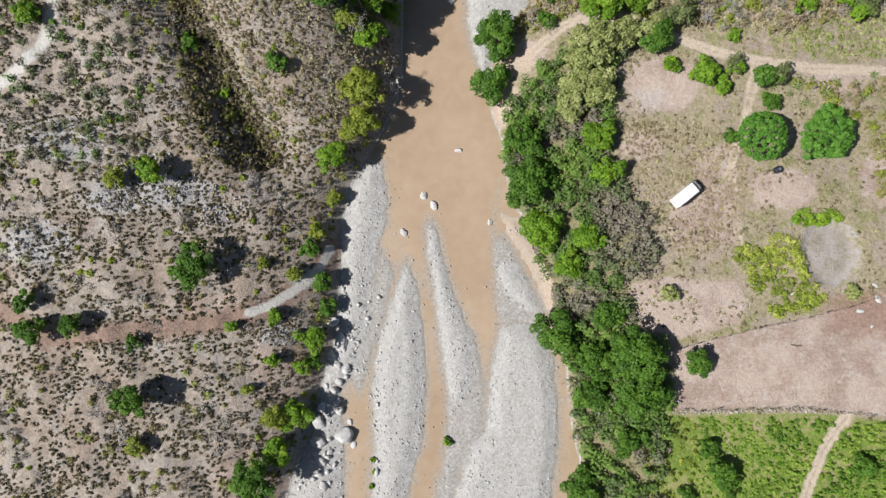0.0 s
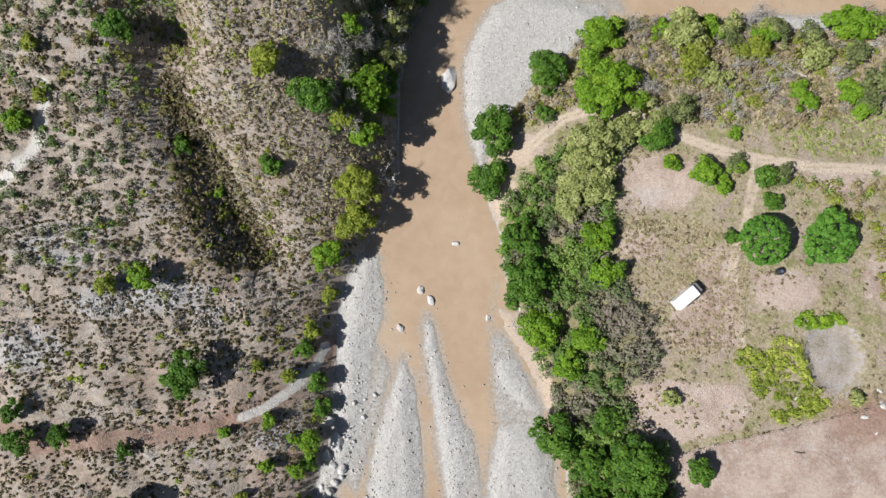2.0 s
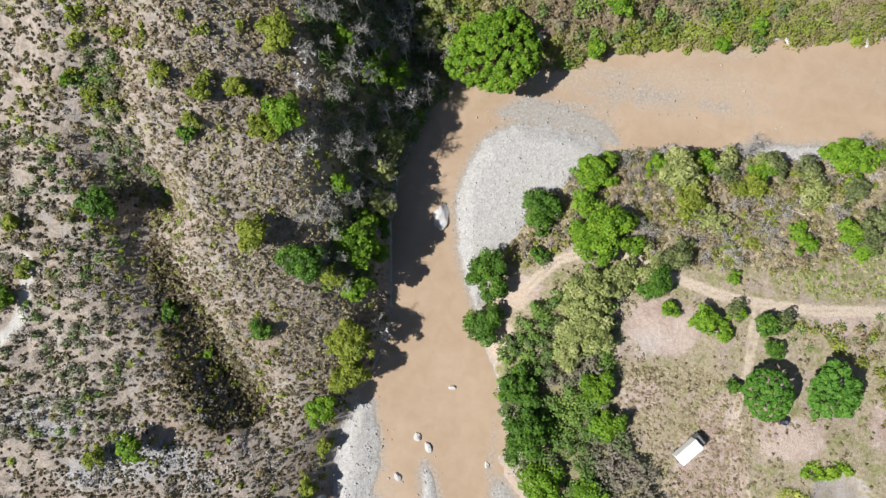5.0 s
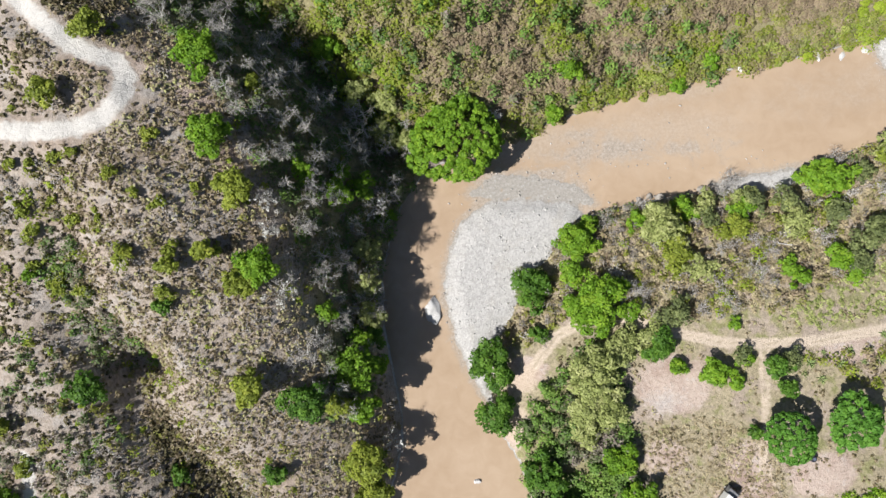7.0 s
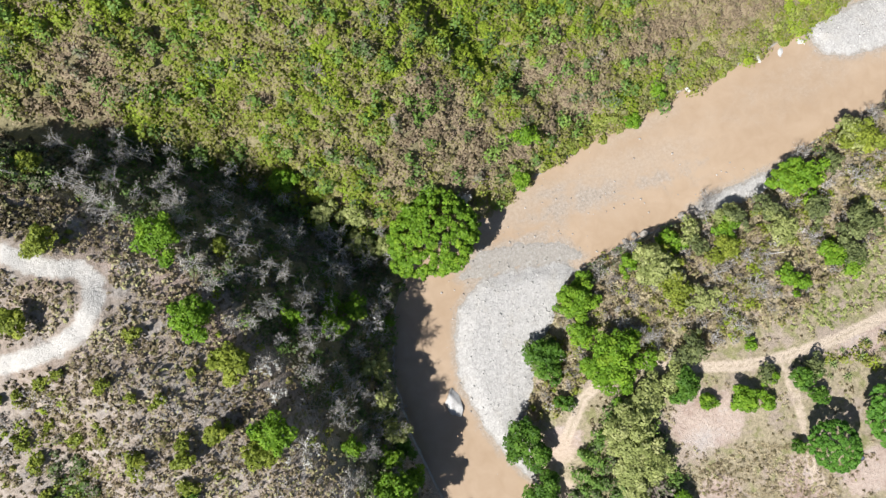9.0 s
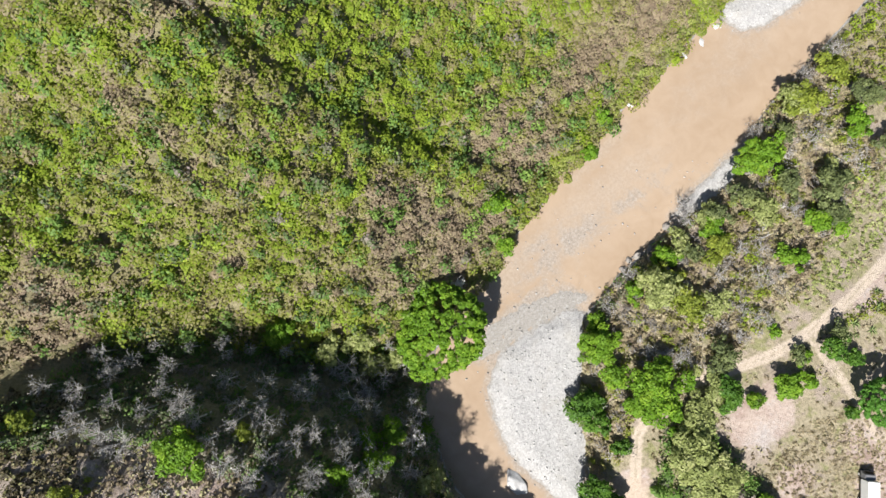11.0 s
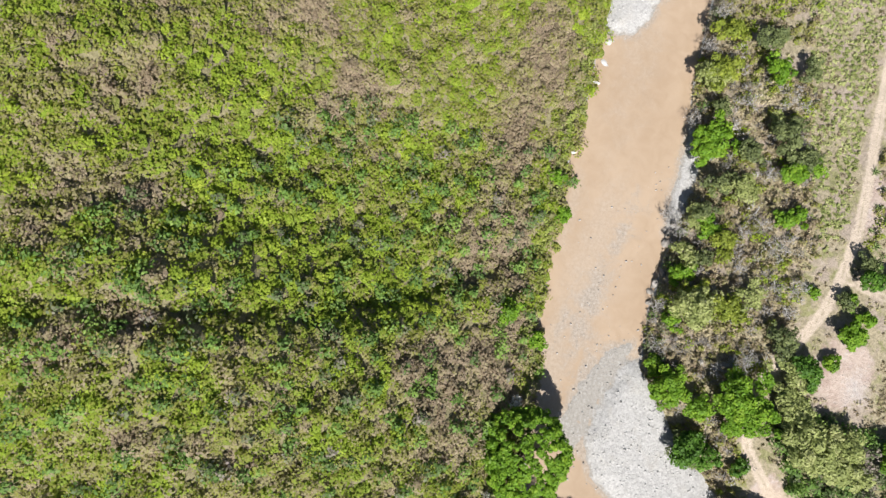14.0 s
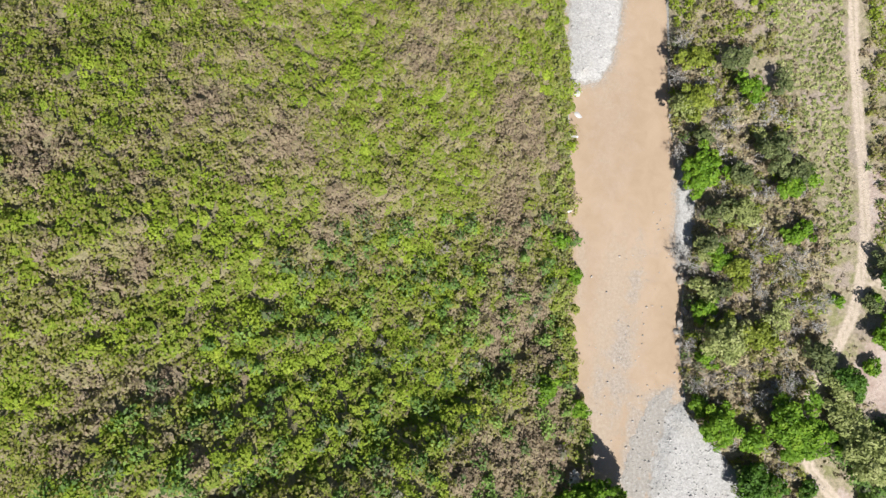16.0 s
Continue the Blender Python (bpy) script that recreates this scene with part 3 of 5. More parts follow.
SOIL, WATER = ground_material(), water_material()
LEAF_BRIGHT = foliage("bright green leaves", [(0.1, (0.075, 0.155, 0.012)), (0.5, (0.145, 0.28, 0.02)), (0.9, (0.27, 0.4, 0.035))])
LEAF_DARK = foliage("dark green leaves", [(0.1, (0.035, 0.088, 0.014)), (0.5, (0.082, 0.182, 0.021)), (0.9, (0.155, 0.285, 0.035))])
LEAF_DULL = foliage("dull olive leaves and shadow", [(0.1, (0.069, 0.0897, 0.0403)), (0.5, (0.149, 0.184, 0.069)), (0.9, (0.287, 0.322, 0.127))])
LEAF_OLIVE = foliage("olive leaves", [(0.1, (0.106, 0.138, 0.0212)), (0.5, (0.223, 0.276, 0.0371)), (0.9, (0.382, 0.413, 0.0636))])
LEAF_ROUND = foliage("fine mid-green leaves", [(0.1, (0.055, 0.15, 0.022)), (0.5, (0.095, 0.235, 0.03)), (0.9, (0.16, 0.32, 0.045))])
LEAF_FRINGE = foliage("dusty yellowish bank leaves", [(0.06, (0.22, 0.18, 0.12)), (0.4, (0.24, 0.26, 0.09)), (0.65, (0.25, 0.31, 0.06)), (0.95, (0.4, 0.42, 0.13))])
LEAF_PALE = foliage("pale dusty leaves", [(0.1, (0.151, 0.184, 0.054)), (0.5, (0.313, 0.356, 0.119)), (0.9, (0.486, 0.497, 0.227))])
LEAF_WOOD = foliage("mixed scrub leaves", [(0.04, (0.28, 0.218, 0.148)), (0.2, (0.38, 0.308, 0.205)), (0.34, (0.34, 0.31, 0.155)), (0.5, (0.272, 0.28, 0.058)), (0.68, (0.236, 0.33, 0.03)), (0.92, (0.362, 0.45, 0.05))], 0.42)
CANOPY = canopy("mixed scrub canopy", [(0.04, (0.25, 0.195, 0.135)), (0.2, (0.345, 0.28, 0.19)), (0.34, (0.3, 0.27, 0.125)), (0.5, (0.19, 0.235, 0.045)), (0.68, (0.2, 0.285, 0.03)), (0.92, (0.33, 0.39, 0.05))])
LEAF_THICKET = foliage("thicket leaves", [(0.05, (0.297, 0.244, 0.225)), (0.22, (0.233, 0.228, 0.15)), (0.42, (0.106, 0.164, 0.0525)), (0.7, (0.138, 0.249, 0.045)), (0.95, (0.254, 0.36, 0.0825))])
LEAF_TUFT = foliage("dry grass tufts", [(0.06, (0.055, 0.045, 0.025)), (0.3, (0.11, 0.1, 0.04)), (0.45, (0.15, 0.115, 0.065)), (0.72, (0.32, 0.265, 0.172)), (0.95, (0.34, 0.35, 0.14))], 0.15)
LEAF_GOLD = foliage("golden dry grass", [(0.06, (0.21, 0.165, 0.095)), (0.5, (0.36, 0.3, 0.185)), (0.95, (0.48, 0.42, 0.27))], 0.15)
LEAF_CROP = foliage("crop leaves", [(0.1, (0.07, 0.15, 0.015)), (0.5, (0.15, 0.28, 0.03)), (0.9, (0.3, 0.4, 0.07))])
TWIG = foliage("dry grey twigs", [(0.1, (0.15, 0.135, 0.12)), (0.5, (0.3, 0.28, 0.255)), (0.9, (0.46, 0.435, 0.41))], 0.1)
LEAF_YELLOW = foliage("yellow-green leaves", [(0.1, (0.16, 0.22, 0.03)), (0.5, (0.31, 0.38, 0.055)), (0.9, (0.52, 0.55, 0.12))])
BLOOM = foliage("white blossom", [(0.1, (0.5, 0.5, 0.45)), (0.9, (0.82, 0.82, 0.8))])
BARK, GREY_BARK = bark("brown bark", (0.08, 0.06, 0.045), (0.2, 0.16, 0.12)), bark("weathered grey twigs", (0.34, 0.325, 0.31), (0.62, 0.6, 0.58))
PALE_ROCK = rock_material("pale river rock", (0.3, 0.29, 0.28), (0.52, 0.51, 0.5), (0.72, 0.71, 0.7))
DARK_ROCK = rock_material("grey-brown bank rock", (0.15, 0.135, 0.12), (0.28, 0.255, 0.23), (0.42, 0.39, 0.36))
LEDGE_ROCK = rock_material("grey hillside ledge rock", (0.17, 0.165, 0.165), (0.32, 0.315, 0.315), (0.46, 0.455, 0.455))
AGAVE = bark("pale green agave leaves", (0.14, 0.2, 0.07), (0.27, 0.33, 0.13))
WET_ROCK = rock_material("wet grey river stones", (0.17, 0.155, 0.14), (0.32, 0.3, 0.275), (0.54, 0.52, 0.5))
PEBBLES = rock_material("grey river pebbles", (0.28, 0.274, 0.268), (0.46, 0.45, 0.44), (0.62, 0.61, 0.596))


# ---------------------------------------------------------------- builders
def mesh_of(name, co, faces, material, tone=None, smooth=False):
    """A mesh from arrays of points and of equal-sided faces; tone: a number for each point."""
    me = bpy.data.meshes.new(name)
    co, faces = np.asarray(co, np.float32), np.asarray(faces, np.int32)
    me.vertices.add(len(co))
    me.vertices.foreach_set("co", co.ravel())
    me.loops.add(faces.size)
    me.loops.foreach_set("vertex_index", faces.ravel())
    me.polygons.add(len(faces))
    me.polygons.foreach_set("loop_start", np.arange(0, faces.size, faces.shape[1], dtype=np.int32))
    me.update(calc_edges=True)
    if smooth:
        me.polygons.foreach_set("use_smooth", np.ones(len(faces), bool))
    if tone is not None:
        me.attributes.new("tone", "FLOAT", "POINT").data.foreach_set("value", np.asarray(tone, np.float32))
    me.materials.append(material)
    return me


def part(name, bm, material, parent, label=""):
    """Links a bmesh, or a mesh, as one object under a thing."""
    me = bm
    if isinstance(bm, bmesh.types.BMesh):
        me = bpy.data.meshes.new(name)
        bm.to_mesh(me)
        bm.free()
        me.materials.append(material)
    ob = new(name, me)
    ob.parent = parent
    return tagged(ob, label)


def unit(v):
    return v / np.maximum(np.linalg.norm(v, axis=-1, keepdims=True), 1e-9)


def leaves(at, out, size, r, lean=0.8):
    """Pointed, slightly folded leaf sprays at the points, facing out with some scatter: points and faces."""
    n = len(at)
    out = unit(out + lean * r.randn(n, 3) * 0.6)
    along = unit(np.cross(out, r.randn(n, 3)))
    over = np.cross(out, along)
    s = (np.asarray(size) * (0.6 + 0.8 * r.rand(n)))[:, None]
    tip, wide = along * s * 0.62, over * s * 0.42
    co = np.stack([at - tip, at + wide + 0.12 * tip - 0.14 * s * out, at + tip, at - wide + 0.12 * tip - 0.14 * s * out], 1).reshape(-1, 3)
    return co, np.arange(4 * n).reshape(-1, 4)


def crown(radius, high, base, r, thick=1.0, size=0.5, lobes=1.0, wild=0.22, even=0.0):
    """A crown of leaf clumps round an uneven outline: points, faces, tones."""
    k = int((12 + 5.5 * radius) * lobes)
    turn = 2.39996 * np.arange(k) + r.rand() * 6.3 + 0.35 * r.randn(k)
    up = 1.0 - 1.12 * (np.arange(k) + r.rand(k)) / k
    flat = np.sqrt(np.clip(1 - up ** 2, 0, 1))
    edge = 1 + wild * np.sin(2 * turn + 6 * r.rand()) + 0.8 * wild * np.sin(3 * turn + 6 * r.rand()) + 0.5 * wild * np.sin(5 * turn + 6 * r.rand())
    reach = (0.52 + 0.38 * r.rand(k)) * (1 - even) + 0.84 * even
    deep = (high - base) * 0.6
    middle = np.stack([flat * np.cos(turn) * reach * edge * radius, flat * np.sin(turn) * reach * edge * radius, base + deep * 0.62 + up * reach * deep * 0.95], 1)
    big = radius * 1.5 / math.sqrt(k) * (0.7 + 0.6 * r.rand(k)) * (1 - 0.25 * even)
    count = np.maximum(16, (thick * 15 * big ** 2 / size ** 2).astype(int))
    who = np.repeat(np.arange(k), count)
    out = unit(r.randn(len(who), 3))
    out[:, 2] = np.where(r.rand(len(who)) < 0.8, np.abs(out[:, 2]), out[:, 2])
    at = middle[who] + out * (big[who] * (0.7 + 0.4 * r.rand(len(who))))[:, None] * np.array([1, 1, 0.75])
    co, faces = leaves(at, out + np.array([0, 0, 0.45]), np.full(len(who), size), r)
    return co, faces, np.repeat(np.clip(0.5 + 0.2 * r.randn(k), 0, 1)[who] * 0.65 + 0.35 * r.rand(len(who)), 4)


def tube(co, faces, a, b, ra, rb, sides=5):
    """Adds a tapered stick from a to b."""
    a, b = np.asarray(a, float), np.asarray(b, float)
    d = unit(b - a)
    u = unit(np.cross(d, (0.3, 0.9, 0.2)))
    v = np.cross(d, u)
    first = len(co)
    for c, w in ((a, ra), (b, rb)):
        for i in range(sides):
            q = 6.2832 * i / sides
            co.append(c + w * (math.cos(q) * u + math.sin(q) * v))
    for i in range(sides):
        j = (i + 1) % sides
        faces.append((first + i, first + j, first + sides + j, first + sides + i))


def branches(co, faces, a, way, length, thick, depth, r, spread=0.75, sides=4):
    """A limb that bends and forks until it is a twig."""
    b = a + way * length * 0.55
    c = b + unit(way + 0.25 * r.randn(3)) * length * 0.45
    tube(co, faces, a, b, thick, thick * 0.8, sides)
    tube(co, faces, b, c, thick * 0.8, thick * 0.6, sides)
    if depth:
        for i in range(3 if depth > 1 else 2):
            w = unit(way + spread * r.randn(3) + np.array([0, 0, 0.12]))
            branches(co, faces, c if i else b, w, length * (0.55 + 0.25 * r.rand()), thick * 0.55, depth - 1, r, spread, 3)


def trunk_mesh(radius, high, r, material):
    co, faces = [], []
    t = 0.045 * high + 0.03 * radius
    branches(co, faces, np.array([0, 0, -0.4]), unit(np.array([0.08 * r.randn(), 0.08 * r.randn(), 1.0])), high * 0.5, t, 2, r, 0.55, 6)
    return mesh_of("trunk", np.array(co), faces, material)


def tree(x, y, radius, high, leaf, label, group, seed, name="tree", category="tree", thick=1.0, size=None, lobes=1.0, wild=0.22, base=None, barks=None, even=0.0):
    """A tapered trunk with limbs, and a crown of leaf clumps, standing on the ground."""
    r = np.random.RandomState(seed)
    ob = tagged(new(name), label, category, group)
    ob.location = (x, y, float(height(x, y)) - 0.05)
    low = high * (0.28 if base is None else base)
    co, faces, tone = crown(radius, high, low, r, thick, size or 0.33 + 0.025 * radius, lobes, wild, even)
    part("trunk", trunk_mesh(radius, high * 0.75, r, barks or BARK), None, ob)
    part("crown", mesh_of("crown", co, faces, leaf, tone), None, ob)
    return ob


def bare_tree(x, y, radius, high, label, group, seed, bloom=0):
    """A leafless tree: a short trunk and many pale forking limbs."""
    r = np.random.RandomState(seed)
    ob = tagged(new("bare_tree"), label, "tree", group)
    ob.location = (x, y, float(height(x, y)) - 0.05)
    co, faces = [], []
    tube(co, faces, (0, 0, -0.3), (0, 0, max(high * 0.3, high - 1.15 * radius) + 0.2), 0.16, 0.11, 6)
    part("trunk", mesh_of("trunk", np.array(co), faces, GREY_BARK), None, ob)
    co, faces = [], []
    for i in range(7):
        a = 6.2832 * (i + r.rand()) / 7
        w = unit(np.array([math.cos(a), math.sin(a), 0.3 + 1.3 * r.rand()]))
        branches(co, faces, np.array([0, 0, max(high * 0.3, high - 1.15 * radius) + 0.3 * r.rand()]), w, radius * (0.4 + 0.12 * r.rand()), 0.05 + 0.006 * radius, 3, r, 0.62, 3)
    co = np.array(co)
    part("branchwork", mesh_of("branchwork", co, faces, GREY_BARK), None, ob)
    haze = int(46 * radius ** 2)
    at = co[r.randint(len(co) // 4, len(co), haze)] + 0.18 * r.randn(haze, 3)
    lc, lf = leaves(at, np.tile((0, 0, 1.0), (haze, 1)), np.full(haze, 0.14), r, 1.4)
    tagged(part("twigwork", mesh_of("twigwork", lc, lf, TWIG, np.repeat(0.3 + 0.6 * r.rand(haze), 4)), None, ob), kind="stuff")
    if bloom:
        at = co[r.randint(len(co) // 2, len(co), bloom)] + 0.1 * r.randn(bloom, 3)
        lc, lf = leaves(at, np.tile((0, 0, 1.0), (bloom, 1)), np.full(bloom, 0.3), r)
        part("blossom", mesh_of("blossom", lc, lf, BLOOM, np.full(len(lc), 0.5)), None, ob)
    return ob


def bushes(name, x, y, radius, high, tone, count, size, leaf, label, category, r, up=0.6, lean=0.8):
    """Many small bushes as one mesh of leaf sprays; arrays of places, sizes and tones."""
    n = len(x)
    z = height(x, y)
    who = np.repeat(np.arange(n), count)
    out = unit(r.randn(len(who), 3))
    out[:, 2] = np.abs(out[:, 2])
    shell = (0.55 + 0.5 * r.rand(len(who)))[:, None]
    lump = 1 + 0.25 * np.sin(3 * np.arctan2(out[:, 1], out[:, 0]) + 7.0 * who)[:, None]
    at = np.stack([x, y, z], 1)[who] + out * shell * lump * np.stack([radius, radius, high], 1)[who]
    co, faces = leaves(at, out + np.array([0, 0, up]), np.asarray(size)[who] if np.ndim(size) else np.full(len(who), size), r, lean)
    ob = new(name, mesh_of(name, co, faces, leaf, np.repeat(np.clip(tone[who] + 0.08 * r.randn(len(who)), 0, 1), 4)))
    return tagged(ob, label, category, kind="stuff")


def domes(name, x, y, radius, high, tone, leaf, label, category, r):
    """Low uneven mounds of foliage as one mesh; arrays of places, sizes and tones."""
    n = len(x)
    turn = (6.2832 * np.arange(6) / 6)[None, None] + 6.28 * r.rand(n, 1, 1) + 0.35 * r.randn(n, 3, 6) * 0.5
    wide = np.array([1.0, 0.78, 0.34])[None, :, None] * (0.8 + 0.4 * r.rand(n, 3, 6)) * radius[:, None, None]
    up = np.array([-0.25, 0.58, 0.97])[None, :, None] * (0.85 + 0.3 * r.rand(n, 3, 6)) * high[:, None, None]
    co = np.stack([x[:, None, None] + wide * np.cos(turn), y[:, None, None] + wide * np.sin(turn), height(x, y)[:, None, None] + up], -1)
    quads = [(6 * k + i, 6 * k + (i + 1) % 6, 6 * k + 6 + (i + 1) % 6, 6 * k + 6 + i) for k in range(2) for i in range(6)] + [(12, 13, 14, 15), (12, 15, 16, 17)]
    faces = (np.array(quads)[None] + 18 * np.arange(n)[:, None, None]).reshape(-1, 4)
    ob = new(name, mesh_of(name, co.reshape(-1, 3), faces, leaf, np.repeat(tone, 18), True))
    return tagged(ob, label, category, kind="stuff")


def scatter(x0, x1, y0, y1, gap, r):
    """Places on a shaken grid."""
    gx, gy = np.meshgrid(np.arange(x0, x1, gap), np.arange(y0, y1, gap))
    gx, gy = gx.ravel(), gy.ravel()
    return gx + gap * (r.rand(len(gx)) - 0.5) * 1.3, gy + gap * (r.rand(len(gy)) - 0.5) * 1.3


def stone_shape(seed, cuts=2, rough=0.25, faces_flat=6):
    """A worn stone about 1 m across: a ball cut by a few planes and dented."""
    r = np.random.RandomState(seed)
    bm = bmesh.new()
    bmesh.ops.create_icosphere(bm, subdivisions=cuts, radius=0.5)
    planes = [(unit(r.randn(3)), 0.3 + 0.16 * r.rand()) for _ in range(faces_flat)]
    for v in bm.verts:
        p = np.array(v.co)
        for nrm, d in planes:
            over = p @ nrm - d
            if over > 0:
                p = p - nrm * over * 0.85
        p = p * (1 + rough * 0.4 * noise.noise(Vector(p * 3.1) + Vector((seed * 3.7, 0, 0))))
        v.co = p
    return bm


def boulder(x, y, sx, sy, sz, turn, label, seed, z=None, group="", material=None):
    me = bpy.data.meshes.new("boulder")
    bm = stone_shape(seed, 4, 0.35, 9)
    bmesh.ops.transform(bm, matrix=pose(0, 0, 0, 0, 0, turn) @ Matrix.Diagonal((sx, sy, sz, 1)), verts=bm.verts)
    for f in bm.faces:
        f.smooth = True
    bm.to_mesh(me)
    bm.free()
    me.materials.append(material or PALE_ROCK)
    ob = new("boulder", me)
    ob.location = (x, y, (float(height(x, y)) if z is None else z) + sz * 0.22)
    return tagged(ob, label, "boulder", group)


def stones(name, x, y, size, z, r, label, material):
    """A scatter of small stones as one mesh."""
    base = np.array([(0, 0, 1), (0.87, 0, -0.2), (-0.43, 0.75, -0.2), (-0.43, -0.75, -0.2), (0.5, 0.55, 0.55), (-0.75, 0.1, 0.5), (0.4, -0.7, 0.4)], float) * 0.5
    tri = np.array([(0, 4, 5), (0, 5, 6), (0, 6, 4), (4, 1, 2), (4, 2, 5), (5, 2, 3), (5, 3, 6), (6, 3, 1), (6, 1, 4)])
    n = len(x)
    a = r.rand(n) * 6.283
    c, s = np.cos(a)[:, None], np.sin(a)[:, None]
    shape = base[None] * (1 + 0.28 * r.randn(n, 7, 3)) * (0.75 + 0.5 * r.rand(n, 1, 3)) * size[:, None, None] * np.array([1.15, 0.95, 0.75])
    co = np.stack([shape[..., 0] * c - shape[..., 1] * s + x[:, None], shape[..., 0] * s + shape[..., 1] * c + y[:, None], shape[..., 2] + (z + 0.1 * size)[:, None]], -1)
    faces = (tri[None] + 7 * np.arange(n)[:, None, None]).reshape(-1, 3)
    return tagged(new(name, mesh_of(name, co.reshape(-1, 3), faces, material)), label, "stones", kind="stuff")


# ---------------------------------------------------------------- ground and river
def steps_out(lo, hi, gap):
    """Even steps from lo to hi, and growing ones beyond, to 3 km."""
    mid = list(np.arange(lo, hi + 0.01, gap))
    far, g = [], gap
    while not far or far[-1] < 3000:
        g *= 1.35
        far.append((far[-1] if far else 0) + g)
    return np.array([lo - f for f in far[::-1]] + mid + [hi + f for f in far])


def make_ground():
    gx, gy = steps_out(-106, 130, 0.78), steps_out(-54, 240, 0.78)
    x, y = np.meshgrid(gx, gy)
    x, y = x.ravel(), y.ravel()
    z = height(x, y)
    nx, ny = len(gx), len(gy)
    i = (np.arange(ny - 1)[:, None] * nx + np.arange(nx - 1)[None]).ravel()
    me = mesh_of("ground", np.stack([x, y, z], 1), np.stack([i, i + 1, i + nx + 1, i + nx], 1), SOIL, smooth=True)
    bed, dw, de = inside(x, y, WEST + EAST[::-1]), line_dist(x, y, WEST), line_dist(x, y, EAST)
    east = (~bed) & (de < dw)
    px, py, rx, ry = POND

    def strip(line, wide):
        return np.clip(1 - line_dist(x, y, line) / (2 * wide), 0, 1)

    def patch(ring, soft=1.5):
        d = line_dist(x, y, ring + ring[:1]) / (2 * soft)
        return np.clip(np.where(inside(x, y, ring), 0.5 + d, 0.5 - d), 0, 1)

    gravel = np.clip(np.where(bed, 1.0, np.where((x < 8) & (y > 48) & (dw < de), 0.0, 0.5 - np.minimum(dw, de) / 1.5)), 0, 1)
    ash = sum(np.exp(-((x - a) / w) ** 2 - ((y - b) / h) ** 2) for a, b, w, h in ((-58, 21, 9, 4), (-70, 19, 6, 3), (-34, 4, 3, 3), (-38, -8, 5, 2.5), (-84, 10, 8, 5), (-78, 30, 10, 5)))
    masks = {
        "ash": np.clip(ash + 0.5 * np.exp(-((x - 38) / 6) ** 2 - ((y - 41) / 4) ** 2), 0, 1),
        "dry": east * 1.0, "gravel": gravel,
        "wood": np.clip(np.maximum(np.where((~east) & (y > 99), 0.5 + (y - 104 - 0.9 * np.clip(-x - 4, 0, 40)) / 20, 0), np.maximum(patch(BLUFF, 3), 0.8 * patch(THICKET, 2))), 0, 1),
        "silt": np.maximum.reduce([patch(SILT, 1), np.exp(-((x - 9) / 3.2) ** 2 - ((y - 42) / 5) ** 2), np.exp(-((x - 12) / 4) ** 2 - ((y - 51) / 3.5) ** 2)]),
        "plot": patch(PLOT), "bare": np.maximum.reduce([patch(FIELD, 1), *(np.exp(-((x - a) / w) ** 2 - ((y - b) / h) ** 2) for a, b, w, h in ((41, 44, 9, 7), (36, 31, 5, 4), (51, 26, 5, 6), (76, 44, 8, 3.5), (13.5, 52.5, 5, 3.5), (64, 22, 8, 5), (8, 41, 2.5, 5), (86, 24, 9, 7), (-38, -14, 6, 12), (-44, -38, 8, 12), (-50, -2, 10, 3), (-29, 98, 3, 7), (-32, 110, 3, 6), (-36, 118, 4, 5))), patch(BARE_B), patch(BARE_C)]),
        "mud": np.clip(1 - 0.5 * np.hypot((x - px) / rx, (y - py) / ry), 0, 1),
        "track": np.maximum.reduce([strip(TRACK, 1.05), 0.66 * strip(SIDE_PATH, 0.85), strip(PLOT_PATH, 1.0), 0.68 * strip(FOOTPATH, 0.75)]),
        "red": np.maximum(strip(LOWER_PATH, 2.2), 0.9 * np.exp(-((x - 78) / 9) ** 2 - ((y + 3) / 6) ** 2) + 0.7 * np.exp(-((x - 86) / 3) ** 2 - ((y + 6) / 8) ** 2) + 0.5 * np.exp(-((x - 37) / 4) ** 2 - ((y - 31) / 3) ** 2) + 0.45 * np.exp(-((x - 57) / 9) ** 2 - ((y + 8) / 2.5) ** 2)), "chalk": np.maximum.reduce([strip(BEND_PATH, 1.45), 0.95 * strip(RIM_PATH, 1.2), strip(LOWER_PATH[7:], 0.9)]),
    }
    for name, value in masks.items():
        me.attributes.new(name, "FLOAT", "POINT").data.foreach_set("value", np.asarray(value, np.float32))
    tagged(new("ground", me), "dry tropical hillside, fields and gravel river bed", "ground", kind="structure")


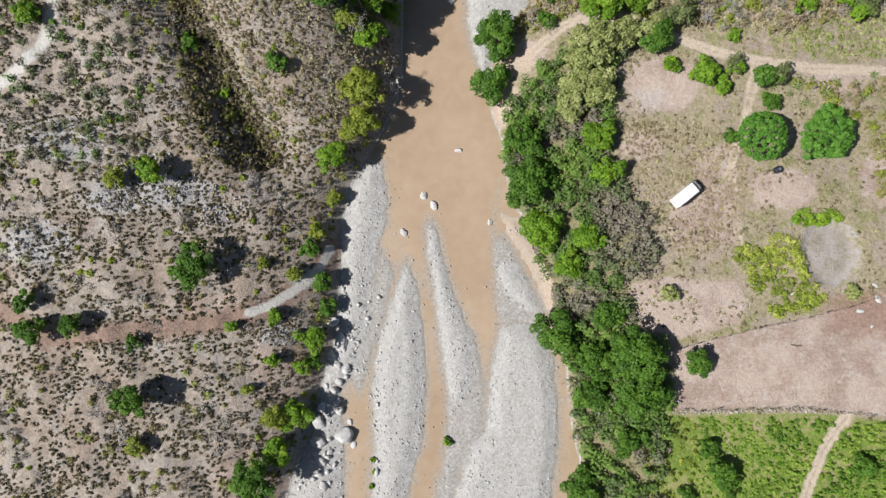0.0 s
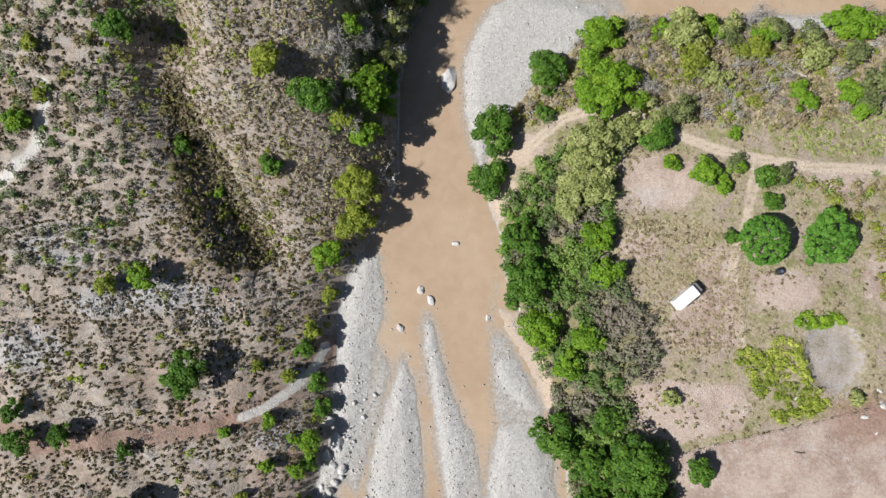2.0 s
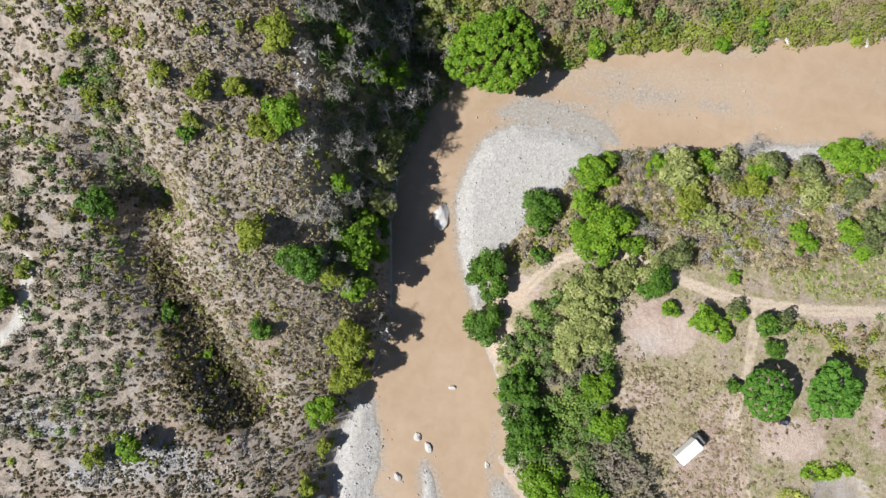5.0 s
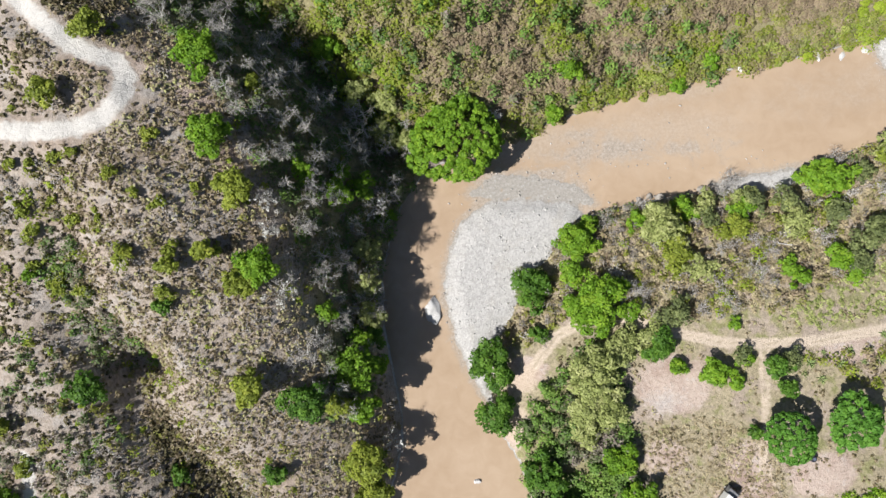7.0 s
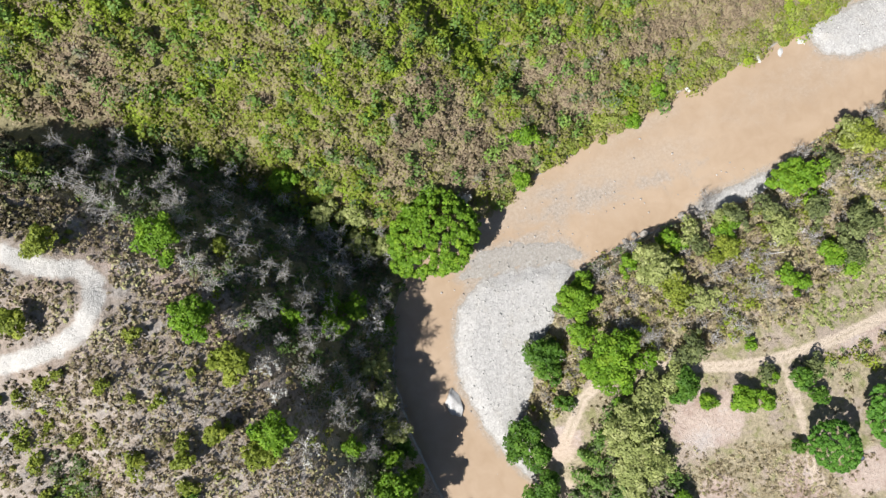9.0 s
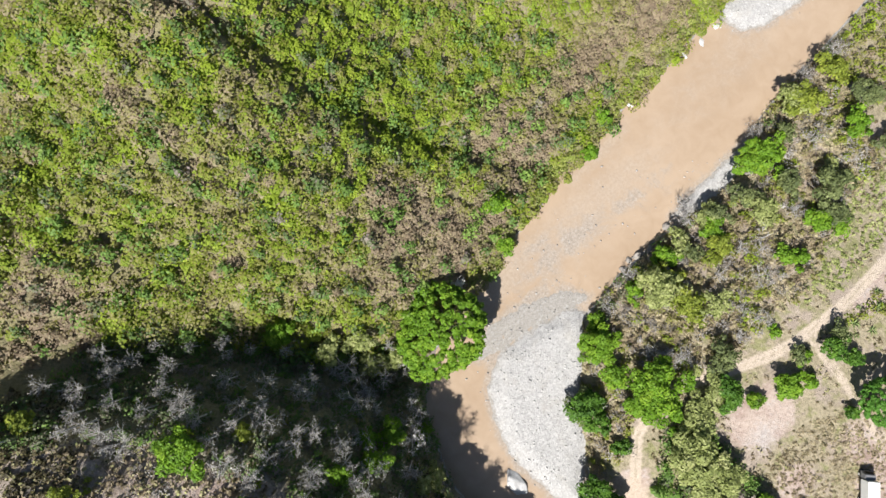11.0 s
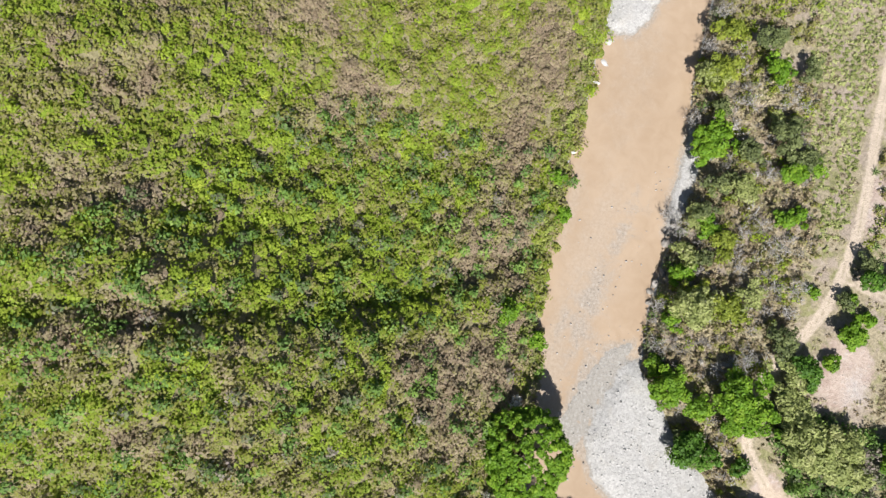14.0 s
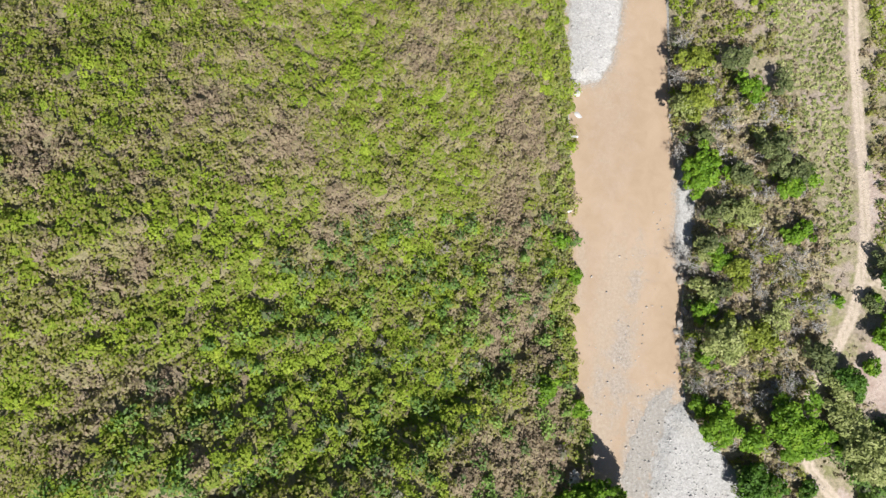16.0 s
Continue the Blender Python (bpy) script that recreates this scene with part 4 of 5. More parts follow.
def make_water():
    gx, gy = np.arange(-62, 301, 1.0), np.arange(-200, 120, 1.0)
    x, y = np.meshgrid(gx, gy)
    nx, ny = x.shape[1], x.shape[0]
    keep = inside(x, y, WEST + EAST[::-1]) | (np.minimum(line_dist(x, y, WEST), line_dist(x, y, EAST)) < 2.5)
    cell = (keep[:-1, :-1] & keep[1:, 1:] & keep[1:, :-1] & keep[:-1, 1:]).ravel()
    i = (np.arange(ny - 1)[:, None] * nx + np.arange(nx - 1)[None]).ravel()[cell]
    faces = np.stack([i, i + 1, i + nx + 1, i + nx], 1)
    used, faces = np.unique(faces, return_inverse=True)
    x, y = x.ravel()[used], y.ravel()[used]
    me = mesh_of("water", np.stack([x, y, 0 * x], 1), faces.reshape(-1, 4), WATER)
    near = np.full(len(x), 99.0)
    for ring, top, soft in BARS:
        near = np.minimum(near, np.where(inside(x, y, ring), 0, line_dist(x, y, ring + ring[:1])))
    def pool(a, b, w, h, turn):
        c, d = math.cos(turn), math.sin(turn)
        return np.exp(-(((x - a) * c + (y - b) * d) / w) ** 2 - (((y - b) * c - (x - a) * d) / h) ** 2)

    shoal = np.clip(0.85 - near / 3.2, 0, 1)
    for a, b, w, h, top in ((26, 91, 12, 4.5, 0.95), (42, 94.5, 18, 3.6, 0.8), (58, 91, 15, 2.4, 0.68), (38, 99, 14, 1.6, 0.6), (6.5, 20, 1.6, 9, 0.7), (9, 27, 1.5, 5, 0.55), (-20, 4, 4, 9, 0.7), (-6, -8, 1.8, 9, 0.6), (70, 86, 12, 1.8, 0.5)):
        shoal = np.maximum(shoal, top * pool(a, b, w, h, -0.12))
    pale = np.maximum.reduce([0.95 * pool(27, 99.5, 17, 4, 0.02), 0.7 * pool(60, 103, 16, 2.5, 0), 0.7 * pool(9.5, 30, 3, 10, 0.15), 0.6 * pool(-15, 12, 4, 8, 0), 0.5 * pool(21, -28, 3, 16, 0), 0.75 * pool(48, 96, 34, 8, -0.05), 0.55 * pool(100, 96, 40, 9, 0)])
    me.attributes.new("pale", "FLOAT", "POINT").data.foreach_set("value", pale.astype(np.float32))
    me.attributes.new("shoal", "FLOAT", "POINT").data.foreach_set("value", shoal.astype(np.float32))
    tagged(new("water", me), "shallow muddy brown river water", "river", kind="structure")


make_ground()
make_water()


# ---------------------------------------------------------------- trees that stand out
def plant(rows, leaf, label, group, seed, **more):
    for i, (x, y, radius, high) in enumerate(rows):
        small = radius < 2.4
        tree(x, y, radius, high, leaf, label.replace("tree", "bush") if small else label, group + (" bushes" if small else " trees"), seed + i,
             "bush" if small else "tree", "bush" if small else "tree", base=0.1 if small else None, **more)


plant(BRIGHT_WEST, LEAF_BRIGHT, "bright green leafy tree on the dry western slope", "western green", 100)
plant(DARK_WEST, LEAF_DARK, "dark green dense tree on the dry western slope", "western dark", 200)
plant(KNOLL_BUSHES[::2], LEAF_OLIVE, "yellow-green tree among dry tufts on the western knoll", "knoll olive", 1800, thick=0.7, wild=0.35)
plant([(x, y, 0.85 * w, 0.85 * h) for x, y, w, h in KNOLL_BUSHES[1::2]], LEAF_OLIVE, "fresh green tree among dry tufts on the western knoll", "knoll green", 1830, thick=0.5, wild=0.4)
plant(OLIVE_WEST, LEAF_OLIVE, "yellowish olive tree on the dry western slope", "western olive", 300)
plant([(x, y, 1.26 * w, h) for x, y, w, h in BEND_TREE], LEAF_BRIGHT, "huge bright green spreading tree at the river bend", "bend", 400, thick=1.3, size=0.45, lobes=4.5, wild=0.07, even=0.65)
plant(BRIGHT_NORTH, LEAF_BRIGHT, "green tree at the foot of the northern slope", "northern green", 410)
plant(BANK_EAST, LEAF_DARK, "deep green leafy tree above the eastern river bank", "eastern bank", 500)
plant(GREEN_EAST, LEAF_BRIGHT, "fresh green leafy tree in the eastern scrub", "eastern green", 600)
plant(DARK_EAST, LEAF_DARK, "dark green dense tree in the eastern thicket", "eastern dark", 700)
plant(PALE_EAST, LEAF_PALE, "pale dusty green tree with thin foliage", "eastern pale", 800, thick=0.8)
plant(GREEN_SOUTH, LEAF_BRIGHT, "fresh green leafy tree above the southern bank", "southern green", 1300, thick=0.8, wild=0.36)
# set on dark spots of leaf and shadow; the dull tone covers both
plant(DARK_SOUTH, LEAF_DULL, "dull olive tree with shadow in its tone above the southern bank", "southern dark", 1340, thick=0.6, wild=0.4)
plant(PALE_SOUTH[::2], LEAF_OLIVE, "olive green tree above the southern bank", "southern olive", 1360, thick=0.6, wild=0.35)
plant(PALE_SOUTH[1::2], LEAF_PALE, "pale dusty olive tree above the southern bank", "southern pale", 1380, thick=0.6, wild=0.35)
plant(ROUND_TREE, LEAF_ROUND, "round dense green shade tree beside the field track", "field", 900, thick=1.9, size=0.34, lobes=5.0, wild=0.03, even=0.85)
plant(BROAD_TREE, LEAF_ROUND, "broad lobed green shade tree beside the field track", "field", 910, thick=1.2, lobes=2.6, wild=0.1, even=0.5)
for i, (x, y, radius, high) in enumerate(BARE_WEST):
    bare_tree(x, y, radius * 1.05, high + 1.8, "leafless pale grey tree in the shaded western ravine", "bare ravine trees", 1000 + i, 60 if i % 4 == 3 else 0)
for i, (x, y) in enumerate(zip(*scatter(-50, 2, 54, 146, 4.3, np.random.RandomState(3)))):
    if inside(x, y, BLUFF) and not inside(x, y, WEST + EAST[::-1]):
        bare_tree(x, y, 1.6 + 1.3 * (i % 4) / 3, 6.0 + 1.3 * (i % 3), "leafless grey tree on the steep western bank", "bare bank trees", 1500 + i)
for i, (x, y, radius, high) in enumerate(GREY_EAST + GREY_SOUTH):
    bare_tree(x, y, radius, high, "leafless grey shrub among dry eastern scrub", "bare eastern shrubs", 1100 + i)
for x, y, radius, high in BLOSSOM:
    bare_tree(x, y, radius, high, "leafless tree covered in white blossom by the river", "bend trees", 1200, 420)

plant([(-19, 97.9, 2, 6), (-14.9, 94.5, 2.6, 7), (-11, 95.5, 2.9, 7.5), (-21.3, 72.5, 2.1, 6), (-17.8, 66.6, 2.4, 6.5), (-13.6, 98.4, 1.9, 6.4), (-16.2, 60.6, 2.2, 6)], LEAF_BRIGHT, "small green tree among leafless ones on the steep bank", "bluff green", 450, thick=0.8, wild=0.3)
plant([(-5, 107.5, 2.8, 7), (-1, 104.5, 2.6, 7), (-8, 115, 2.6, 6.5), (-14, 84, 2.2, 7), (-3, 112, 2.6, 6), (-15.2, 70.5, 2.8, 10), (-14.4, 76.5, 2.6, 10.5), (-12.2, 83, 2.4, 9.5)], LEAF_PALE, "dull olive tree with thin foliage on the steep bank", "bluff olive", 470, thick=0.7, wild=0.3)

# ---------------------------------------------------------------- scrub, forest and grass
r = np.random.RandomState(7)
LOBE = WEST + EAST[::-1]


def tones(x, y, size, seed, mid, swing):
    return np.clip(mid + swing * ripple(x, y, size, seed) + 0.2 * np.random.RandomState(seed).randn(len(x)), 0.02, 0.98)


# dry leafless stretches of the forest: x, y, reach
DRY = [(67, 119, 6), (55, 117, 6), (47, 120, 6), (19, 117, 6), (19, 109, 5), (9, 118, 5), (1, 164, 4), (19, 170, 5), (89, 115, 6), (64, 157, 4), (39, 177, 4), (78, 119, 6), (42, 116, 6), (22, 123, 6), (26, 114, 5),
       (72, 153, 5), (57, 183, 5), (87, 178, 6), (83, 164, 6), (37, 186, 4), (19, 125, 5), (-31, 153, 6), (-38, 150, 6), (106, 137, 6), (76, 201, 6), (32, 110, 5), (96, 117, 6), (12, 178, 4)]
LUSH = [(60, 165, 9), (52, 175, 8), (66, 172, 7), (30, 150, 7), (56, 140, 7), (30, 158, 6), (6, 159, 6), (40, 132, 7), (40, 151, 9), (34, 132, 6), (45, 141, 8), (55, 166, 8), (44, 172, 8), (4, 181, 4), (12, 178, 3), (62, 163, 4), (68, 191, 5), (100, 150, 6)]


def make_forest():
    def north(x, y):
        dw = line_dist(x, y, WEST)
        k = ((~inside(x, y, LOBE)) | (dw < 0.5 + 1.1 * ripple(x, y, 7, 25))) & (y > np.interp(x, [p[0] for p in RAVINE[::-1]], [p[1] for p in RAVINE[::-1]]) + 1.5 - 8 * (x > 8)) & (dw <= line_dist(x, y, EAST)) & (y < 175 + 0.77 * (x + 75))
        return x[k], y[k]

    def mood(x, y, mid):
        """Green on the whole, with brown leafless patches, most of all above the river."""
        dx, dy = x + 1.6 * ripple(x, y, 9, 26), y + 1.6 * ripple(x, y, 9, 27)
        dry = sum(np.exp(-((dx - a) ** 2 + (dy - b) ** 2) / w ** 2) for a, b, w in DRY)
        lush = sum(np.exp(-((dx - a) ** 2 + (dy - b) ** 2) / w ** 2) for a, b, w in LUSH)
        dry = 0.5 * np.clip(dry, 0, 1.05) + 0.32 * np.clip(ripple(x, y, 9, 23) - 0.2, 0, 0.5) * (1 - np.clip(lush, 0, 1)) + 0.15 * np.clip(ripple(x, y, 34, 24), 0, 1)
        return np.clip(mid + 0.1 * np.clip(lush, 0, 1) + 0.13 * ripple(x, y, 5.5, 22) + 0.1 * ripple(x, y, 13, 28) - dry - 0.04 * step(x, 64, 84) * step(y, 115, 140) + 0.14 * r.randn(len(x)), 0.03, 0.97)

    x, y = north(*scatter(-78, 124, 96, 242, 1.45, r))
    n = len(x)
    big = 0.9 + 0.7 * r.rand(n)
    green = mood(x, y, 0.6)
    domes("forest_canopy", x[::2], y[::2], 1.15 * big[::2], 0.18 + 0.2 * r.rand(n)[::2], np.clip(green - 0.04, 0, 1)[::2], CANOPY, "closed low canopy of green and brown dry forest", "forest", r)
    bushes("forest", x, y, big, 0.7 + 0.9 * r.rand(n) * big, green, 34, 0.42, LEAF_WOOD, "dense low dry forest, green and brown, on the northern slope", "forest", r, 1.5, 0.5)
    x, y = north(*scatter(-78, 124, 96, 242, 4.3, r))
    n = len(x)
    big = (1.2 + 1.3 * r.rand(n) ** 1.6) * (1 + 0.3 * step(-x, -25, 5))
    green = mood(x, y, 0.62)
    bushes("forest_crowns", x, y, big, 0.9 + 0.9 * big + 1.2 * step(-x, -25, 5), green, 105, 0.44, LEAF_WOOD, "taller green and brown crowns standing out of the forest", "forest", r, 1.0, 0.55)
    x, y = north(*scatter(-78, 70, 96, 222, 4.2, r))
    low = y < 186 + 0.3 * x + 8 * ripple(x, y, 30, 29)
    k = low & (r.rand(len(x)) < 0.85) & (y < 206 - 0.75 * x)
    x, y = x[k], y[k]
    n = len(x)
    big = 1.2 + 1.2 * r.rand(n) ** 1.5
    bushes("forest_trees", x, y, big, 1.6 + 1.3 * big, np.clip(0.62 + 0.25 * ripple(x, y, 11, 30) + 0.2 * r.randn(n), 0.1, 0.97), 90, 0.48, LEAF_THICKET, "dark green trees with deep gaps between their crowns", "forest", r)
    x, y = scatter(4, 124, 100, 112, 1.5, r)
    dw = line_dist(x, y, WEST)
    k = (~inside(x, y, LOBE)) & (dw > 0.3) & (dw < 3.4 + 1.5 * ripple(x, y, 9, 33)) & (dw < line_dist(x, y, EAST))
    x, y = x[k], y[k]
    n = len(x)
    bushes("river_fringe", x, y, 0.8 + 0.7 * r.rand(n), 1.2 + 1.4 * r.rand(n), np.clip(0.5 + 0.3 * ripple(x, y, 12, 34) + 0.15 * r.randn(n), 0.05, 0.95), 60, 0.4, LEAF_FRINGE, "dusty yellowish green bushes fringing the northern bank", "bushes", r)


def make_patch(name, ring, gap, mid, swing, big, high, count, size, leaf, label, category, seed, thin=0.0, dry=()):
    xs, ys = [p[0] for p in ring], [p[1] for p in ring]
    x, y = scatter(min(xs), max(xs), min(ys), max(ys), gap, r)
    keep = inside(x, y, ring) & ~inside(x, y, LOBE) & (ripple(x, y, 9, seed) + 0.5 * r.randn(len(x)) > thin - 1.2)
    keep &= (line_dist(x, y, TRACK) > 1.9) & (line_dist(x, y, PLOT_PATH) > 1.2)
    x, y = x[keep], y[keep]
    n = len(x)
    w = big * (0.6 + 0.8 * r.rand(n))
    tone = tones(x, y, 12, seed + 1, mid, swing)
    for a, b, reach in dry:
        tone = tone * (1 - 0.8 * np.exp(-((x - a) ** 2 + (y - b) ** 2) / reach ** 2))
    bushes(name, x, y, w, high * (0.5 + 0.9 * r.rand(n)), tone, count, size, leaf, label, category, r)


def make_tufts():
    x, y = scatter(-108, -14, -56, 160, 0.74, r)
    dw = line_dist(x, y, WEST)
    keep = (~inside(x, y, LOBE)) & (dw > 1.5) & (y < 101 + 1.02 * np.clip(-x - 2, 0, 200)) & (x < 0) & ~inside(x, y, BLUFF)
    keep &= (line_dist(x, y, BEND_PATH) > 2.2) & (line_dist(x, y, RIM_PATH) > 1.7) & (line_dist(x, y, LOWER_PATH) > 1.2)
    knoll = step(y, 22, 40) * step(x, -60, -50)
    tread = np.sin(6.283 * height(x, y) / 0.75 + 2.2 * ripple(x, y, 9, 35))
    rough = np.exp(-((x + 45) / 16) ** 2 - ((y - 24) / 22) ** 2)
    keep &= ripple(x, y, 14, 31) * 0.5 + 0.5 * ripple(x, y, 4, 32) + 0.3 * tread + 0.35 * r.randn(len(x)) > -0.02 - 0.42 * knoll - 0.12 * rough
    x, y = x[keep], y[keep]
    n = len(x)
    w = (0.22 + 0.3 * r.rand(n) ** 1.8) * (1.06 + 0.7 * step(y, 22, 40) * step(x, -60, -50))
    bushes("grass_tufts", x, y, w, 1.35 * w, np.clip(tones(x, y, 25, 33, 0.24, 0.16) + (0.44 + 0.16 * ripple(x, y, 7, 36)) * step(y, 22, 40) * step(x, -60, -50), 0.03, 0.95), 8, 0.39, LEAF_TUFT, "dry brown and olive grass tufts on pale soil", "grass", r)


def make_shrubs():
    """Low shrubs along the gully, the foot of the slope and scattered over it."""
    x, y = scatter(-106, -10, -54, 150, 2.7, r)
    dw = line_dist(x, y, WEST)
    near = (1.2 * np.exp(-(line_dist(x, y, GULLY) / 7) ** 2) + 0.35 * step(-x, 52, 70) * step(y, 45, 70) + 0.8 * np.exp(-(dw / 5) ** 2) + 0.2 + 0.2 * ripple(x, y, 22, 41)) > r.rand(len(x)) * 0.85
    keep = near & (~inside(x, y, LOBE)) & (dw > 0.5) & (y < 101 + 1.02 * np.clip(-x - 2, 0, 200)) & (x < 0)
    keep &= (line_dist(x, y, BEND_PATH) > 2.6) & (line_dist(x, y, RIM_PATH) > 2) & (line_dist(x, y, LOWER_PATH) > 1.6)
    x, y = x[keep], y[keep]
    n = len(x)
    w = 0.5 + 0.8 * r.rand(n) ** 2 + 0.4 * np.exp(-(line_dist(x, y, GULLY) / 6) ** 2) * r.rand(n)
    bushes("hillside_shrubs", x, y, w, w * 1.25, tones(x, y, 18, 42, 0.45, 0.22), 46, 0.36, LEAF_WOOD, "low olive and brown shrubs on the western slope", "shrubs", r)


BANK_STRIP = [(31, 83), (44, 83.6), (57, 82.6), (70, 84), (82, 83.6), (97, 84.6), (115, 85), (115, 80.5), (97, 80), (82, 79), (70, 79.4), (57, 78), (44, 79), (33, 78)]
HOLLOW = [(-57.5, 62), (-53, 62), (-50, 52.6), (-45.2, 44.8), (-42, 35.9), (-38, 27), (-48.2, 25), (-54, 33.8), (-55.4, 43.4), (-57, 50.9)]
make_forest()
make_patch("thicket", THICKET, 1.8, 0.52, 0.4, 1.5, 2.9, 120, 0.42, LEAF_THICKET, "dense green thicket along the eastern bank", "thicket", 51, 0.35, [(31.7, 15.3, 4), (34.7, 11.4, 4), (28.5, 19.3, 4), (22.4, 37.7, 4), (37.5, 17.3, 4), (28.9, 9.3, 4), (26, -1, 4), (36, 8, 4), (30, 18, 4)])
make_patch("scrub", SCRUB, 1.7, 0.36, 0.34, 0.95, 1.7, 54, 0.36, LEAF_WOOD, "open dry scrub above the southern bank", "scrub", 61, 0.85)
make_patch("track_scrub", [(66, 44.6), (132, 43.6), (132, 18), (84, 14), (80, 34)], 2.0, 0.45, 0.3, 1.15, 1.9, 60, 0.38, LEAF_WOOD, "mixed scrub below the dirt track", "scrub", 65, 0.3)
make_patch("track_grass", [(62, 54), (80, 60), (97, 60), (128, 66), (128, 48), (96, 48.2), (70, 49)], 0.95, 0.55, 0.3, 0.5, 0.35, 20, 0.34, LEAF_PALE, "dry yellowish green grass between the scrub and the track", "grass", 75, 0.35)
make_patch("far_scrub", [(108, 82), (140, 82), (140, 62), (108, 62)], 1.6, 0.45, 0.3, 1.1, 1.8, 56, 0.38, LEAF_WOOD, "mixed scrub above the far southern bank", "scrub", 67, 0.6)
make_patch("rim_brush", [(-98, 24), (-64, 26), (-60, 60), (-66, 80), (-98, 84)], 2.4, 0.25, 0.3, 1.0, 1.5, 60, 0.34, LEAF_THICKET, "dull olive brush beside the rim path", "brush", 69, 0.45)
make_patch("southern_twigs", SCRUB, 2.6, 0.4, 0.35, 1.3, 2.2, 80, 0.26, TWIG, "leafless grey shrubs among the southern scrub", "brush", 73, 1.1)
make_patch("straw_grass", SCRUB, 1.0, 0.6, 0.3, 0.6, 0.6, 24, 0.34, LEAF_GOLD, "pale straw grass between the southern shrubs", "grass", 74, 0.35)
make_patch("bank_brush", BANK_STRIP, 1.9, 0.22, 0.3, 1.1, 2.8, 60, 0.34, LEAF_THICKET, "dark olive brush along the foot of the southern bank", "brush", 77, 0.8)
make_patch("saddle_brush", [(-53.0, 152.0), (-43.0, 145.0), (-37.0, 139.0), (-42.0, 134.0), (-43.0, 125.0), (-49.0, 128.0), (-55.0, 134.0)], 1.3, 0.12, 0.12, 0.9, 1.3, 46, 0.36, LEAF_TUFT, "dark brown dry brush above the chalk path", "brush", 87, 0.4)
# thick brush of the gully; its low tone also carries the wall's shade
make_patch("gully_brush", HOLLOW, 0.85, 0.16, 0.16, 0.5, 1.3, 20, 0.38, LEAF_TUFT, "dense grass and brush filling the gully, darkened for its shaded wall", "brush", 79, -0.4)
make_patch("draw_scrub", [(-57, 97), (-55, 88), (-54, 78), (-53, 70), (-58, 68), (-62, 72), (-63, 82), (-62, 96)], 1.5, 0.34, 0.25, 1.0, 1.8, 55, 0.36, LEAF_THICKET, "dark olive scrub along the head of the gully", "scrub", 78, 0.3)
# leaf colour darker than the open scrub's, to deepen the bank's shade
make_patch("ravine_scrub", BLUFF, 1.6, 0.36, 0.16, 1.2, 2.2, 55, 0.4, LEAF_THICKET, "olive and green scrub on the steep western bank, darkened for its shade", "scrub", 71)
make_patch("yellow_shrubs", SHRUBS_Y, 1.05, 0.45, 0.34, 0.9, 1.0, 60, 0.3, LEAF_YELLOW, "low yellow-green shrubs beside the pond", "shrubs", 81, 0.5)
make_patch("golden_grass", [(33, 36), (46, 37), (58, 30), (55, 10), (43, 8), (38, 18), (33, 28)], 0.7, 0.5, 0.35, 0.4, 0.3, 22, 0.2, LEAF_GOLD, "dry golden hummock grass on the eastern field", "grass", 83, 0.7)
make_patch("pond_hedge", HEDGE, 1.0, 0.7, 0.1, 0.9, 1.3, 70, 0.34, LEAF_BRIGHT, "bright green hedge above the dry pond", "hedge", 85)
make_patch("crop_plants", [(59, -23.6), (112, -24.6), (112, -52), (57, -52)], 0.85, 0.6, 0.35, 0.5, 0.75, 26, 0.34, LEAF_CROP, "green crop rows in a tended plot", "crops", 91, 0.45)
make_patch("plot_grass", [(46, -23.6), (59, -23.6), (57, -52), (43, -52)], 0.8, 0.7, 0.35, 0.45, 0.4, 18, 0.34, LEAF_CROP, "short bright green grass in a tended plot", "grass", 93, 0.7)
make_patch("plot_weeds", [(36, -23.6), (46, -23.6), (43, -52), (34, -52)], 1.3, 0.5, 0.35, 0.6, 0.6, 30, 0.34, LEAF_OLIVE, "patchy olive weeds beside the crops", "weeds", 94, 1.0)
make_tufts()
make_shrubs()


def make_twigs():
    """Leafless grey brush, in loose groups on the pale soil and along the bluff."""
    x, y = scatter(-106, -8, -50, 125, 2.3, r)
    keep = (~inside(x, y, LOBE)) & (y < 101 + 1.02 * np.clip(-x - 2, 0, 200)) & ((ripple(x, y, 16, 45) + 0.35 * r.randn(len(x)) > 0.62 - 0.5 * np.exp(-((x + 75) / 22) ** 2 - ((y - 40) / 22) ** 2)) | (inside(x, y, BLUFF) & (r.rand(len(x)) < 0.45)))
    keep &= (line_dist(x, y, BEND_PATH) > 2.6) & (line_dist(x, y, RIM_PATH) > 2)
    x, y = x[keep], y[keep]
    n = len(x)
    w = 0.7 + 0.8 * r.rand(n)
    bushes("grey_brush", x, y, w, w * 1.2, np.clip(0.5 + 0.25 * r.randn(n), 0, 1), 60, 0.24, TWIG, "leafless grey brush on the western slope", "brush", r)


make_twigs()


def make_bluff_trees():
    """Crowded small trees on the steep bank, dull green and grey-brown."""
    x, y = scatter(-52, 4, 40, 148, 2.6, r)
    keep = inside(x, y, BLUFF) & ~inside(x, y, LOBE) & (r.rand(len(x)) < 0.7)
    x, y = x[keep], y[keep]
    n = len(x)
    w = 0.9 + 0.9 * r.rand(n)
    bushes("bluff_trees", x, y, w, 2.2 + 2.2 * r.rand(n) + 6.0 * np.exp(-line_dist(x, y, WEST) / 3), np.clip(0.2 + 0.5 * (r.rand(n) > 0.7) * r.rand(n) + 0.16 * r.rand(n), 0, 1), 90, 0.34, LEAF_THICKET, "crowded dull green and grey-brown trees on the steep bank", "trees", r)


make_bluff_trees()


